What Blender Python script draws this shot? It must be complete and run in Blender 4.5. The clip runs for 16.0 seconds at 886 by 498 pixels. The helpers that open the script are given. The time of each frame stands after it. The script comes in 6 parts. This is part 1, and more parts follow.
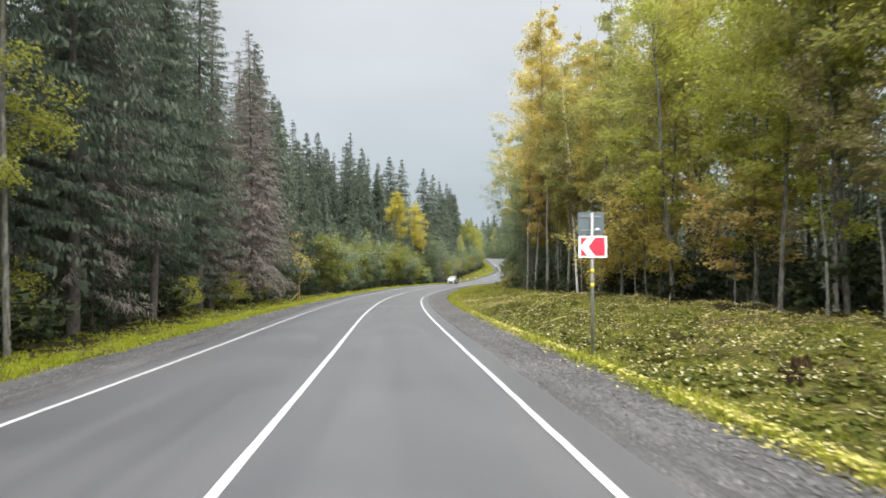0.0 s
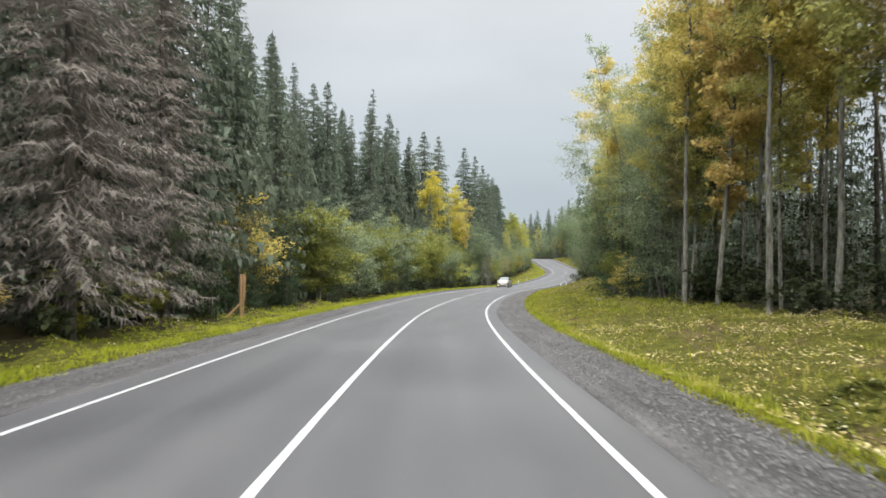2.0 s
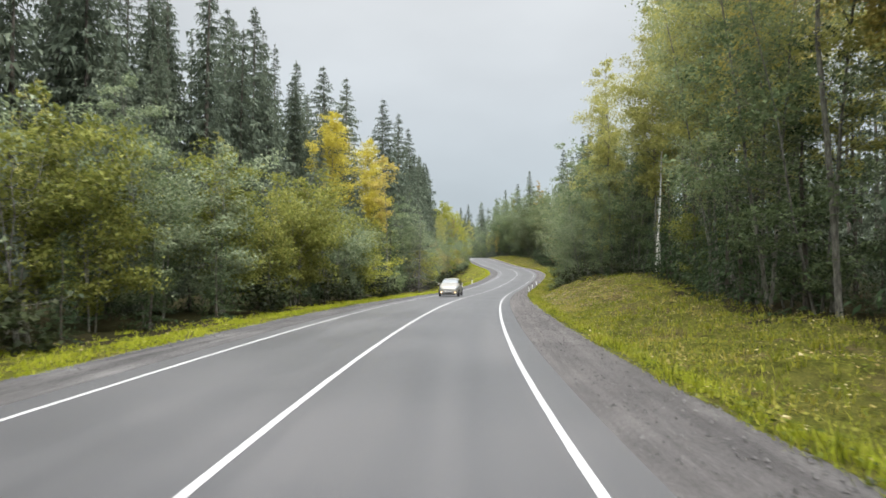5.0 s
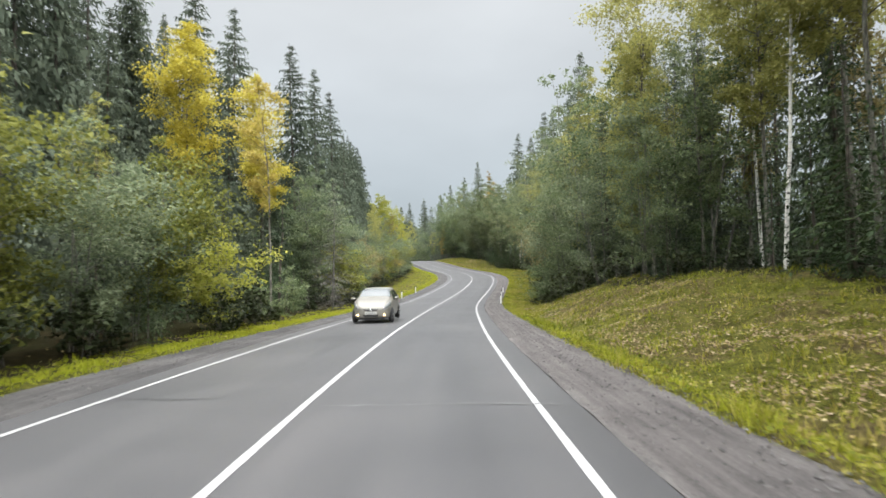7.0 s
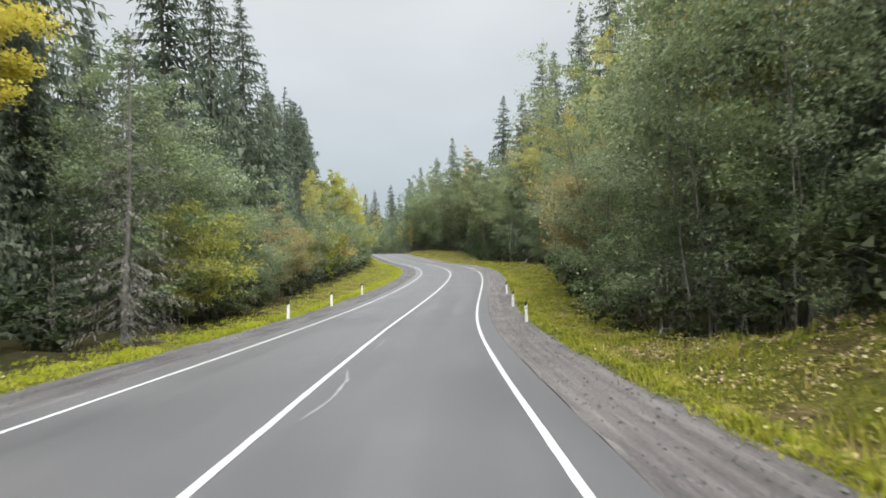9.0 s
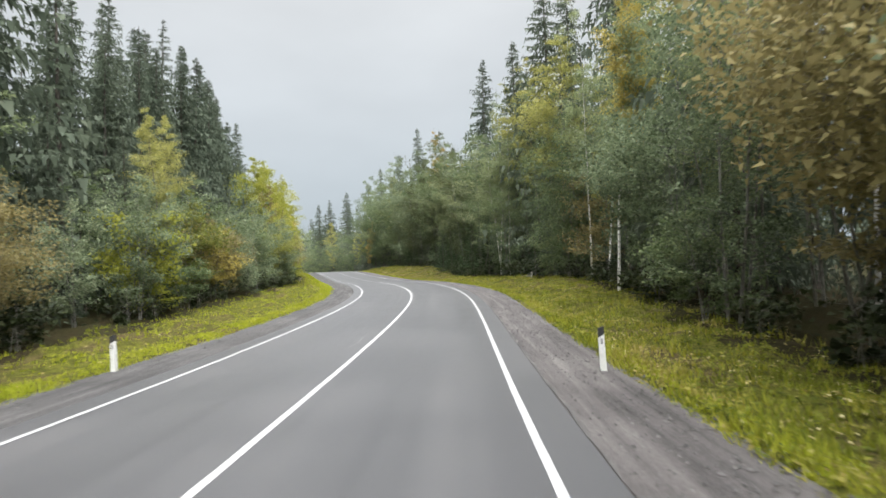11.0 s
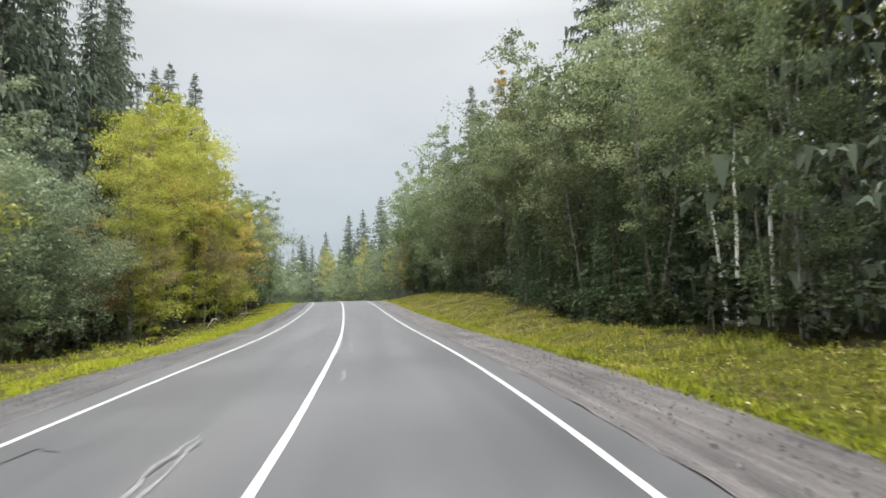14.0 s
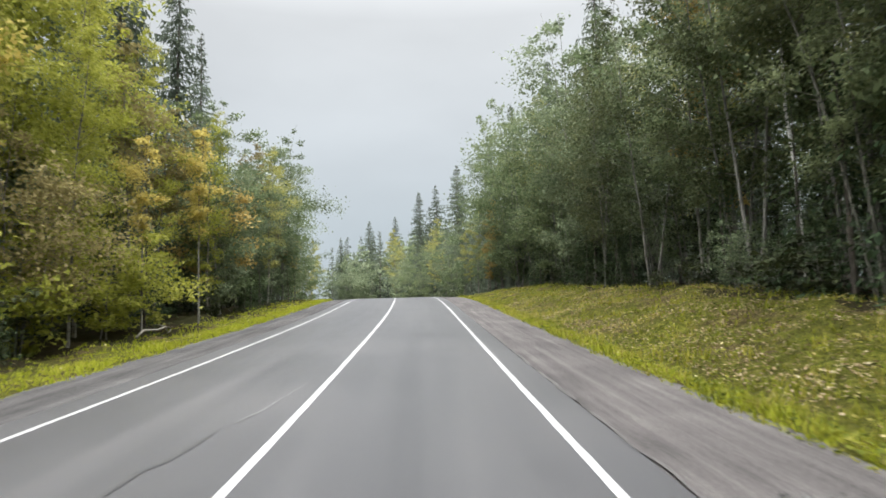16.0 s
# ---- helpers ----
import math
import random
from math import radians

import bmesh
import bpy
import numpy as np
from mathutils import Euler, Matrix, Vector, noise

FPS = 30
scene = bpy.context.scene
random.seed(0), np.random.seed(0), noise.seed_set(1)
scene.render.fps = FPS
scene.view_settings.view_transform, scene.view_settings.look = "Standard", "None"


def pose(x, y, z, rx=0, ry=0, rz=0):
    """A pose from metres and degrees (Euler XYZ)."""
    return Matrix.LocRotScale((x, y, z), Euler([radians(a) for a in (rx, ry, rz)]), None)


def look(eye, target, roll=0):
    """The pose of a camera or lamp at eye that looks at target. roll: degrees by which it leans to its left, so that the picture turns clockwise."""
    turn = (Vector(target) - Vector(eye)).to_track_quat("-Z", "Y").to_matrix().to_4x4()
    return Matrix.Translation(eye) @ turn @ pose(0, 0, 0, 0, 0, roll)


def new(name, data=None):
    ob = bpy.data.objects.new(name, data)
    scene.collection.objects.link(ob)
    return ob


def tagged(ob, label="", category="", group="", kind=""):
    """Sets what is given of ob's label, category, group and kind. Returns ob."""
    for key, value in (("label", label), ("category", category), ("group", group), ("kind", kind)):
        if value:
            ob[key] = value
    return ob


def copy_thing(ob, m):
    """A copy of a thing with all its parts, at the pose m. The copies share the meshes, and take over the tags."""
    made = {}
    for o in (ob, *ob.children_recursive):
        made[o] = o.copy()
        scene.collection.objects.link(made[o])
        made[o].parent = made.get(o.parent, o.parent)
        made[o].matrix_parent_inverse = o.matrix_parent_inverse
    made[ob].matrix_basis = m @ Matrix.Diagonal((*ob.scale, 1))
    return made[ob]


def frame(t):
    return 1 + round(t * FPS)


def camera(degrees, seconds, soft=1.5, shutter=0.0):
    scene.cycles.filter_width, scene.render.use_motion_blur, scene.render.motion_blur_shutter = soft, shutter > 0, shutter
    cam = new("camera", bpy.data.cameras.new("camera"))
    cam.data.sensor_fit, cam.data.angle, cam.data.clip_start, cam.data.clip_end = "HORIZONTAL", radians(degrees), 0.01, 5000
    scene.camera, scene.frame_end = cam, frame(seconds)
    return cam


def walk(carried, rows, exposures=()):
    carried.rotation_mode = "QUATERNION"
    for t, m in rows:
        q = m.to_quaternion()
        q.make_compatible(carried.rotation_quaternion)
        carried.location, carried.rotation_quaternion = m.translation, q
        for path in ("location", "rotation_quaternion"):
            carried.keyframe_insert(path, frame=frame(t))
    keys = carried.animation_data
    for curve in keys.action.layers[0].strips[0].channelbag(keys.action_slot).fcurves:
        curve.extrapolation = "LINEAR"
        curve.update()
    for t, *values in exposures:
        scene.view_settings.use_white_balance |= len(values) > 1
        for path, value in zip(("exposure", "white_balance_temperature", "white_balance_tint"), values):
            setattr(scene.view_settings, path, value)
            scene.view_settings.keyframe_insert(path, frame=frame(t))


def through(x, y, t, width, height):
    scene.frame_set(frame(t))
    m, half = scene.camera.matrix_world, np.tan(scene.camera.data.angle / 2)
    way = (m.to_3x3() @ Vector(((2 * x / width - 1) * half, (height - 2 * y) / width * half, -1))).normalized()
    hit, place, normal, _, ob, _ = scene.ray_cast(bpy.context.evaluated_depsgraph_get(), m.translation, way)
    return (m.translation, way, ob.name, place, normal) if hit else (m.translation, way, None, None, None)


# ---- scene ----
cam = camera(72.8, 16.0, soft=1.6, shutter=0.16)
# seconds, x, y, z, yaw, pitch, roll
ROWS = [
    (0.0, -0.233, -0.179, 1.626, -0.81, 1.08, -0.01),
    (0.5, -0.661, 6.635, 1.364, 1.16, 1.10, -0.11),
    (1.0, -1.241, 13.394, 1.116, 2.14, 1.25, -0.47),
    (1.5, -1.699, 20.137, 0.889, 2.66, 1.31, -0.42),
    (2.0, -2.146, 26.870, 0.674, 2.41, 1.28, -0.49),
    (2.5, -2.502, 33.557, 0.458, 1.55, 1.41, -0.88),
    (3.0, -2.737, 40.162, 0.242, 0.69, 1.56, -0.69),
    (3.5, -2.822, 46.572, 0.043, -0.59, 1.56, -0.64),
    (4.0, -2.683, 52.767, -0.130, -1.88, 1.46, -0.52),
    (6.5, 0.211, 82.804, -0.676, -9.41, 2.03, 1.06),
    (7.0, 1.238, 88.929, -0.774, -10.41, 2.10, 1.28),
    (7.5, 2.369, 95.150, -0.893, -11.21, 2.08, 1.49),
    (8.0, 3.615, 101.456, -1.033, -11.97, 1.99, 1.65),
    (8.5, 4.963, 107.955, -1.194, -12.42, 1.59, 1.59),
    (9.0, 6.441, 114.630, -1.371, -13.18, 1.73, 1.41),
    (11.5, 15.774, 149.089, -1.635, -16.54, 4.20, 2.63),
    (12.0, 17.891, 155.996, -1.411, -16.67, 4.78, 2.75),
    (12.5, 19.839, 162.911, -1.123, -16.04, 5.50, 2.62),
    (13.0, 21.549, 169.811, -0.790, -14.75, 5.96, 2.28),
    (13.5, 22.981, 176.594, -0.435, -12.85, 6.25, 1.90),
    (14.0, 24.211, 183.376, -0.069, -10.73, 6.38, 1.88),
    (14.5, 25.133, 190.159, 0.274, -8.51, 6.29, 1.36),
    (15.0, 25.753, 196.919, 0.556, -6.34, 5.96, 1.08),
    (15.5, 26.174, 203.645, 0.777, -4.75, 5.89, 1.15),
    (16.0, 26.445, 210.352, 1.008, -3.49, 5.91, 1.56),
]
walk(cam, [(t, pose(x, y, z, 90 + pitch, roll, yaw)) for t, x, y, z, yaw, pitch, roll in ROWS])

# ---- sky and light ----
world = bpy.data.worlds.new("overcast_sky")
scene.world = world
world.use_nodes = True
wn, wl = world.node_tree.nodes, world.node_tree.links
wn.clear()
sky = wn.new("ShaderNodeTexSky")
sky.sky_type, sky.sun_disc = "NISHITA", False
sky.sun_elevation, sky.sun_rotation = radians(37.6), radians(175.7)
sky.air_density, sky.dust_density = 1.0, 4.0
coord = wn.new("ShaderNodeTexCoord")
split = wn.new("ShaderNodeSeparateXYZ")
wl.new(coord.outputs["Generated"], split.inputs[0])
dome = wn.new("ShaderNodeValToRGB")
dome.color_ramp.elements[0].position, dome.color_ramp.elements[0].color = 0.0, (0.50, 0.58, 0.64, 1)
dome.color_ramp.elements[1].position, dome.color_ramp.elements[1].color = 1.0, (1.0, 1.0, 1.0, 1)
for place, colour in ((0.12, (0.545, 0.615, 0.665, 1)), (0.30, (0.655, 0.70, 0.735, 1)), (0.48, (0.76, 0.785, 0.805, 1))):
    e = dome.color_ramp.elements.new(place)
    e.color = colour
wl.new(split.outputs["Z"], dome.inputs[0])
gain = wn.new("ShaderNodeMapRange")
gain.inputs["From Min"].default_value, gain.inputs["From Max"].default_value = 0.45, 1.0
gain.inputs["To Min"].default_value, gain.inputs["To Max"].default_value = 1.0, 3.7
wl.new(split.outputs["Z"], gain.inputs["Value"])
cloud = wn.new("ShaderNodeTexNoise")
cloud.inputs["Scale"].default_value, cloud.inputs["Detail"].default_value = 2.2, 5.0
cloud.inputs["Roughness"].default_value = 0.45
stretch = wn.new("ShaderNodeMapping")
stretch.inputs["Scale"].default_value = (1.0, 1.0, 2.2)
wl.new(coord.outputs["Generated"], stretch.inputs[0])
wl.new(stretch.outputs[0], cloud.inputs["Vector"])
patch = wn.new("ShaderNodeMapRange")
patch.inputs["From Min"].default_value, patch.inputs["From Max"].default_value = 0.3, 0.7
patch.inputs["To Min"].default_value, patch.inputs["To Max"].default_value = 0.96, 1.18
wl.new(cloud.outputs["Fac"], patch.inputs["Value"])
# the cloud is brightest round the veiled sun
SUN_WAY = Vector((0.06, -0.79, 0.61)).normalized()
toward = wn.new("ShaderNodeVectorMath")
toward.operation = "DOT_PRODUCT"
toward.inputs[1].default_value = SUN_WAY
wl.new(coord.outputs["Generated"], toward.inputs[0])
glow = wn.new("ShaderNodeMapRange")
glow.interpolation_type = "SMOOTHSTEP"
glow.inputs["From Min"].default_value, glow.inputs["From Max"].default_value = 0.0, 1.0
glow.inputs["To Min"].default_value, glow.inputs["To Max"].default_value = 1.0, 3.2
wl.new(toward.outputs["Value"], glow.inputs["Value"])
veil = wn.new("ShaderNodeMath")
veil.operation = "MULTIPLY"
wl.new(glow.outputs[0], veil.inputs[0])
wl.new(patch.outputs[0], veil.inputs[1])
gains = wn.new("ShaderNodeMath")
gains.operation = "MULTIPLY"
wl.new(gain.outputs[0], gains.inputs[0])
wl.new(veil.outputs[0], gains.inputs[1])
overcast = wn.new("ShaderNodeBackground")
wl.new(dome.outputs[0], overcast.inputs["Color"])
wl.new(gains.outputs[0], overcast.inputs["Strength"])
clear = wn.new("ShaderNodeBackground")
clear.inputs["Strength"].default_value = 0.08
wl.new(sky.outputs[0], clear.inputs["Color"])
both = wn.new("ShaderNodeMixShader")
both.inputs[0].default_value = 0.92
wl.new(clear.outputs[0], both.inputs[1])
wl.new(overcast.outputs[0], both.inputs[2])
wout = wn.new("ShaderNodeOutputWorld")
wl.new(both.outputs[0], wout.inputs["Surface"])

sun = new("sun", bpy.data.lights.new("sun", "SUN"))
sun.data.energy, sun.data.angle, sun.data.color = 1.5, radians(40), (1.0, 0.985, 0.965)
sun.matrix_world = look(SUN_WAY * 80, (0, 0, 0))


# ---- materials ----
def shader(name, rough=0.7, metal=0.0):
    m = bpy.data.materials.new(name)
    m.use_nodes = True
    n, l = m.node_tree.nodes, m.node_tree.links
    b = n["Principled BSDF"]
    b.inputs["Roughness"].default_value, b.inputs["Metallic"].default_value = rough, metal
    return m, n, l, b


def noise_of(n, l, scale, detail=4.0, rough=0.55, vec=None, dims=None):
    t = n.new("ShaderNodeTexNoise")
    t.inputs["Scale"].default_value, t.inputs["Detail"].default_value, t.inputs["Roughness"].default_value = scale, detail, rough
    if vec is None:
        c = n.new("ShaderNodeTexCoord")
        vec = c.outputs["Object"]
    if dims:
        mp = n.new("ShaderNodeMapping")
        mp.inputs["Scale"].default_value = dims
        l.new(vec, mp.inputs[0])
        vec = mp.outputs[0]
    l.new(vec, t.inputs["Vector"])
    return t.outputs["Fac"]


def ramp_of(n, l, fac, stops):
    r = n.new("ShaderNodeValToRGB")
    el = r.color_ramp.elements
    el[0].position, el[0].color = stops[0][0], (*stops[0][1], 1)
    el[1].position, el[1].color = stops[-1][0], (*stops[-1][1], 1)
    for p, c in stops[1:-1]:
        el.new(p).color = (*c, 1)
    l.new(fac, r.inputs[0])
    return r.outputs[0]


def mix_of(n, l, fac, a, b, mode="MIX"):
    x = n.new("ShaderNodeMix")
    x.data_type, x.blend_type = "RGBA", mode
    for sock, v in ((x.inputs[0], fac), (x.inputs[6], a), (x.inputs[7], b)):
        if isinstance(v, (int, float)):
            sock.default_value = v
        elif isinstance(v, tuple):
            sock.default_value = (*v, 1)
        else:
            l.new(v, sock)
    return x.outputs[2]


def math_of(n, l, op, a, b=0.0):
    x = n.new("ShaderNodeMath")
    x.operation = op
    for sock, v in ((x.inputs[0], a), (x.inputs[1], b)):
        if isinstance(v, (int, float)):
            sock.default_value = v
        else:
            l.new(v, sock)
    return x.outputs[0]


def bump_of(n, l, b, height, strength, distance):
    x = n.new("ShaderNodeBump")
    x.inputs["Strength"].default_value, x.inputs["Distance"].default_value = strength, distance
    l.new(height, x.inputs["Height"])
    l.new(x.outputs[0], b.inputs["Normal"])


def grainy(name, stops, coarse, fine, rough=0.85, bump=0.5, depth=0.01, metal=0.0):
    """A rough mineral or wooden surface: a coarse stain, a fine grain and relief."""
    m, n, l, b = shader(name, rough, metal)
    big, small = noise_of(n, l, coarse, 5), noise_of(n, l, fine, 3, 0.7)
    f = math_of(n, l, "ADD", math_of(n, l, "MULTIPLY", big, 0.55), math_of(n, l, "MULTIPLY", small, 0.45))
    l.new(ramp_of(n, l, f, stops), b.inputs["Base Color"])
    bump_of(n, l, b, small, bump, depth)
    return m


def leafy(name, stops, through=0.35, gloss=0.5, patches=False):
    """Leaves or needles: each one of its own shade, each tree of its own tone."""
    m, n, l, b = shader(name, gloss)
    g = n.new("ShaderNodeNewGeometry")
    o = n.new("ShaderNodeObjectInfo")
    patch_ = noise_of(n, l, 0.45, 2)
    f = math_of(n, l, "ADD", math_of(n, l, "MULTIPLY", g.outputs["Random Per Island"], 0.42), math_of(n, l, "MULTIPLY", patch_, 0.40))
    f = math_of(n, l, "ADD", f, math_of(n, l, "MULTIPLY", o.outputs["Random"], 0.24))
    if patches:
        wide = ramp_of(n, l, noise_of(n, l, 0.55, 5, 0.62), [(0.34, (0, 0, 0)), (0.66, (1, 1, 1))])
        f = math_of(n, l, "ADD", math_of(n, l, "MULTIPLY", g.outputs["Random Per Island"], 0.42), math_of(n, l, "MULTIPLY", wide, 0.58))
    col = ramp_of(n, l, f, stops)
    l.new(col, b.inputs["Base Color"])
    b.inputs["Specular IOR Level"].default_value = 0.12
    t = n.new("ShaderNodeBsdfTranslucent")
    l.new(col, t.inputs["Color"])
    x = n.new("ShaderNodeMixShader")
    x.inputs[0].default_value = through
    l.new(b.outputs[0], x.inputs[1])
    l.new(t.outputs[0], x.inputs[2])
    l.new(x.outputs[0], n["Material Output"].inputs["Surface"])
    return m


def asphalt_material():
    m, n, l, b = shader("asphalt", 0.62)
    c = n.new("ShaderNodeTexCoord").outputs["UV"]
    grain = noise_of(n, l, 95, 2, 0.8, c)
    worn = noise_of(n, l, 1.3, 4, 0.6, c, (1.0, 0.03, 1.0))
    blotch = noise_of(n, l, 0.22, 4, 0.6, c)
    f = math_of(n, l, "ADD", math_of(n, l, "MULTIPLY", worn, 0.5), math_of(n, l, "MULTIPLY", blotch, 0.5))
    base = ramp_of(n, l, f, [(0.32, (0.047, 0.047, 0.050)), (0.5, (0.067, 0.067, 0.070)), (0.68, (0.092, 0.090, 0.092))])
    speck = ramp_of(n, l, grain, [(0.3, (0.62, 0.62, 0.62)), (0.55, (1, 1, 1)), (0.75, (1.55, 1.52, 1.5))])
    l.new(mix_of(n, l, 1.0, base, speck, "MULTIPLY"), b.inputs["Base Color"])
    l.new(ramp_of(n, l, f, [(0.3, (0.42, 0.42, 0.42)), (0.7, (0.58, 0.58, 0.58))]), b.inputs["Roughness"])
    bump_of(n, l, b, grain, 0.5, 0.004)
    return m


def paint_material():
    m, n, l, b = shader("road_paint", 0.55)
    c = n.new("ShaderNodeTexCoord").outputs["Object"]
    wear = noise_of(n, l, 9, 5, 0.7, c)
    fine = noise_of(n, l, 80, 2, 0.7, c)
    f = math_of(n, l, "ADD", math_of(n, l, "MULTIPLY", wear, 0.6), math_of(n, l, "MULTIPLY", fine, 0.4))
    l.new(ramp_of(n, l, f, [(0.30, (0.13, 0.13, 0.13)), (0.43, (0.30, 0.30, 0.30)), (0.60, (0.41, 0.41, 0.41))]), b.inputs["Base Color"])
    bump_of(n, l, b, fine, 0.3, 0.003)
    return m


def bark_material(name, dark, light, lo=0.45, hi=0.6, dims=(9, 9, 2.0)):
    m, n, l, b = shader(name, 0.85)
    c = n.new("ShaderNodeTexCoord").outputs["Object"]
    f = noise_of(n, l, 1.6, 5, 0.65, c, dims)
    l.new(ramp_of(n, l, f, [(lo, dark), (hi, light)]), b.inputs["Base Color"])
    bump_of(n, l, b, f, 0.6, 0.02)
    return m


def ground_material(name, stops, tint, bare=(0.03, 0.022, 0.012)):
    m, n, l, b = shader(name, 0.95)
    b.inputs["Specular IOR Level"].default_value = 0.05
    c = n.new("ShaderNodeTexCoord").outputs["Object"]
    big, mid, small = noise_of(n, l, 0.22, 5, 0.65, c), noise_of(n, l, 3.6, 6, 0.75, c), noise_of(n, l, 24, 4, 0.8, c)
    f = math_of(n, l, "ADD", math_of(n, l, "MULTIPLY", mid, 0.5), math_of(n, l, "MULTIPLY", small, 0.5))
    a = ramp_of(n, l, f, stops)
    k = ramp_of(n, l, big, [(0.4, (0, 0, 0)), (0.62, (1, 1, 1))])
    worn = ramp_of(n, l, noise_of(n, l, 0.55, 6, 0.7, c, (1.0, 0.6, 1.0)), [(0.50, (0, 0, 0)), (0.62, (1, 1, 1))])
    a = mix_of(n, l, math_of(n, l, "MULTIPLY", k, 0.55), a, tint)
    soil = mix_of(n, l, 1.0, bare, ramp_of(n, l, f, [(0.38, (0.25, 0.25, 0.25)), (0.62, (1.7, 1.7, 1.7))]), "MULTIPLY")
    l.new(mix_of(n, l, math_of(n, l, "MULTIPLY", worn, 0.7), a, soil), b.inputs["Base Color"])
    bump_of(n, l, b, f, 1.0, 0.08)
    return m


def gravel_material():
    m, n, l, b = shader("shoulder_gravel", 0.92)
    b.inputs["Specular IOR Level"].default_value = 0.25
    c = n.new("ShaderNodeTexCoord").outputs["UV"]
    rut = noise_of(n, l, 3.2, 4, 0.6, c, (1.0, 0.06, 1.0))
    patch_ = noise_of(n, l, 0.5, 5, 0.65, c)
    grit = noise_of(n, l, 22, 5, 0.85, c)
    f = math_of(n, l, "ADD", math_of(n, l, "MULTIPLY", rut, 0.30), math_of(n, l, "MULTIPLY", patch_, 0.22))
    f = math_of(n, l, "ADD", f, math_of(n, l, "MULTIPLY", grit, 0.48))
    dark = ramp_of(n, l, f, [(0.37, (0.014, 0.013, 0.013)), (0.46, (0.048, 0.046, 0.046)), (0.55, (0.092, 0.088, 0.087)), (0.66, (0.205, 0.195, 0.188))])
    # further on the stones are paler and pressed into wheel tracks
    track = noise_of(n, l, 4.5, 5, 0.6, c, (1.0, 0.035, 1.0))
    h = math_of(n, l, "ADD", math_of(n, l, "MULTIPLY", track, 0.36), math_of(n, l, "MULTIPLY", patch_, 0.22))
    h = math_of(n, l, "ADD", h, math_of(n, l, "MULTIPLY", grit, 0.42))
    pale = ramp_of(n, l, h, [(0.36, (0.026, 0.024, 0.024)), (0.46, (0.072, 0.066, 0.065)), (0.55, (0.118, 0.108, 0.105)), (0.66, (0.200, 0.185, 0.178))])
    split = n.new("ShaderNodeSeparateXYZ")
    l.new(c, split.inputs[0])
    way = math_of(n, l, "MULTIPLY", math_of(n, l, "ADD", split.outputs[1], -50.0), 0.02)
    inside = math_of(n, l, "GREATER_THAN", split.outputs[0], 0.0)
    share = n.new("ShaderNodeClamp")
    l.new(math_of(n, l, "MULTIPLY", way, inside), share.inputs[0])
    l.new(mix_of(n, l, share.outputs[0], dark, pale), b.inputs["Base Color"])
    bump_of(n, l, b, f, 1.0, 0.04)
    return m


ASPHALT, PAINT = asphalt_material(), paint_material()
GRAVEL = gravel_material()
PALE_GRAVEL = grainy("pale_gravel", [(0.34, (0.034, 0.032, 0.031)), (0.5, (0.088, 0.082, 0.080)), (0.68, (0.165, 0.154, 0.148))], 0.9, 26, 0.92, 1.0, 0.03)
STONE = grainy("stone", [(0.3, (0.07, 0.068, 0.062)), (0.7, (0.19, 0.185, 0.17))], 6, 40, 0.85)
PEBBLE = leafy("loose_stone", [(0.25, (0.050, 0.048, 0.047)), (0.55, (0.105, 0.101, 0.098)), (0.9, (0.22, 0.21, 0.20))], 0.0, 0.85)
TAR = grainy("crack_tar", [(0.3, (0.03, 0.03, 0.032)), (0.7, (0.07, 0.07, 0.07))], 5, 60, 0.5)
SEAL = grainy("pale_crack", [(0.35, (0.10, 0.10, 0.10)), (0.7, (0.20, 0.20, 0.20))], 5, 60, 0.6)
TURF = ground_material("verge_turf", [(0.38, (0.012, 0.014, 0.003)), (0.46, (0.040, 0.046, 0.006)), (0.53, (0.098, 0.102, 0.016)), (0.62, (0.19, 0.18, 0.038))], (0.070, 0.062, 0.020), (0.085, 0.060, 0.034))
# Soil and litter tones, lowered further to hold the shade under trees.
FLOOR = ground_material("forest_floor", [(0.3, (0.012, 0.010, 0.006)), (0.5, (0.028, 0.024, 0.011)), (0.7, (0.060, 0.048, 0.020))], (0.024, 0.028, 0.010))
SPRUCE = leafy("spruce_needles", [(0.2, (0.055, 0.072, 0.051)), (0.55, (0.104, 0.127, 0.090)), (0.9, (0.175, 0.201, 0.143))], 0.20, 0.7)
YOUNG = leafy("young_spruce_needles", [(0.2, (0.021, 0.037, 0.018)), (0.55, (0.042, 0.067, 0.029)), (0.9, (0.084, 0.116, 0.046))], 0.2, 0.6)
BROWN = leafy("dead_needles", [(0.2, (0.130, 0.116, 0.100)), (0.55, (0.210, 0.186, 0.162)), (0.9, (0.302, 0.272, 0.239))], 0.25, 0.8)
GREY = leafy("bare_grey_twigs", [(0.2, (0.076, 0.073, 0.064)), (0.55, (0.133, 0.129, 0.111)), (0.9, (0.213, 0.204, 0.177))], 0.05, 0.8)
YELLOW = leafy("yellow_birch_leaves", [(0.15, (0.28, 0.24, 0.045)), (0.5, (0.50, 0.43, 0.065)), (0.9, (0.66, 0.60, 0.14))], 0.5)
LIME = leafy("lime_yellow_leaves", [(0.15, (0.163, 0.192, 0.030)), (0.5, (0.329, 0.338, 0.060)), (0.9, (0.488, 0.479, 0.145))], 0.60)
GOLD = leafy("golden_leaves", [(0.15, (0.256, 0.218, 0.059)), (0.5, (0.489, 0.399, 0.112)), (0.9, (0.659, 0.575, 0.213))], 0.62)
AMBER = leafy("orange_leaves", [(0.15, (0.22, 0.165, 0.055)), (0.5, (0.41, 0.295, 0.095)), (0.9, (0.55, 0.44, 0.17))], 0.5)
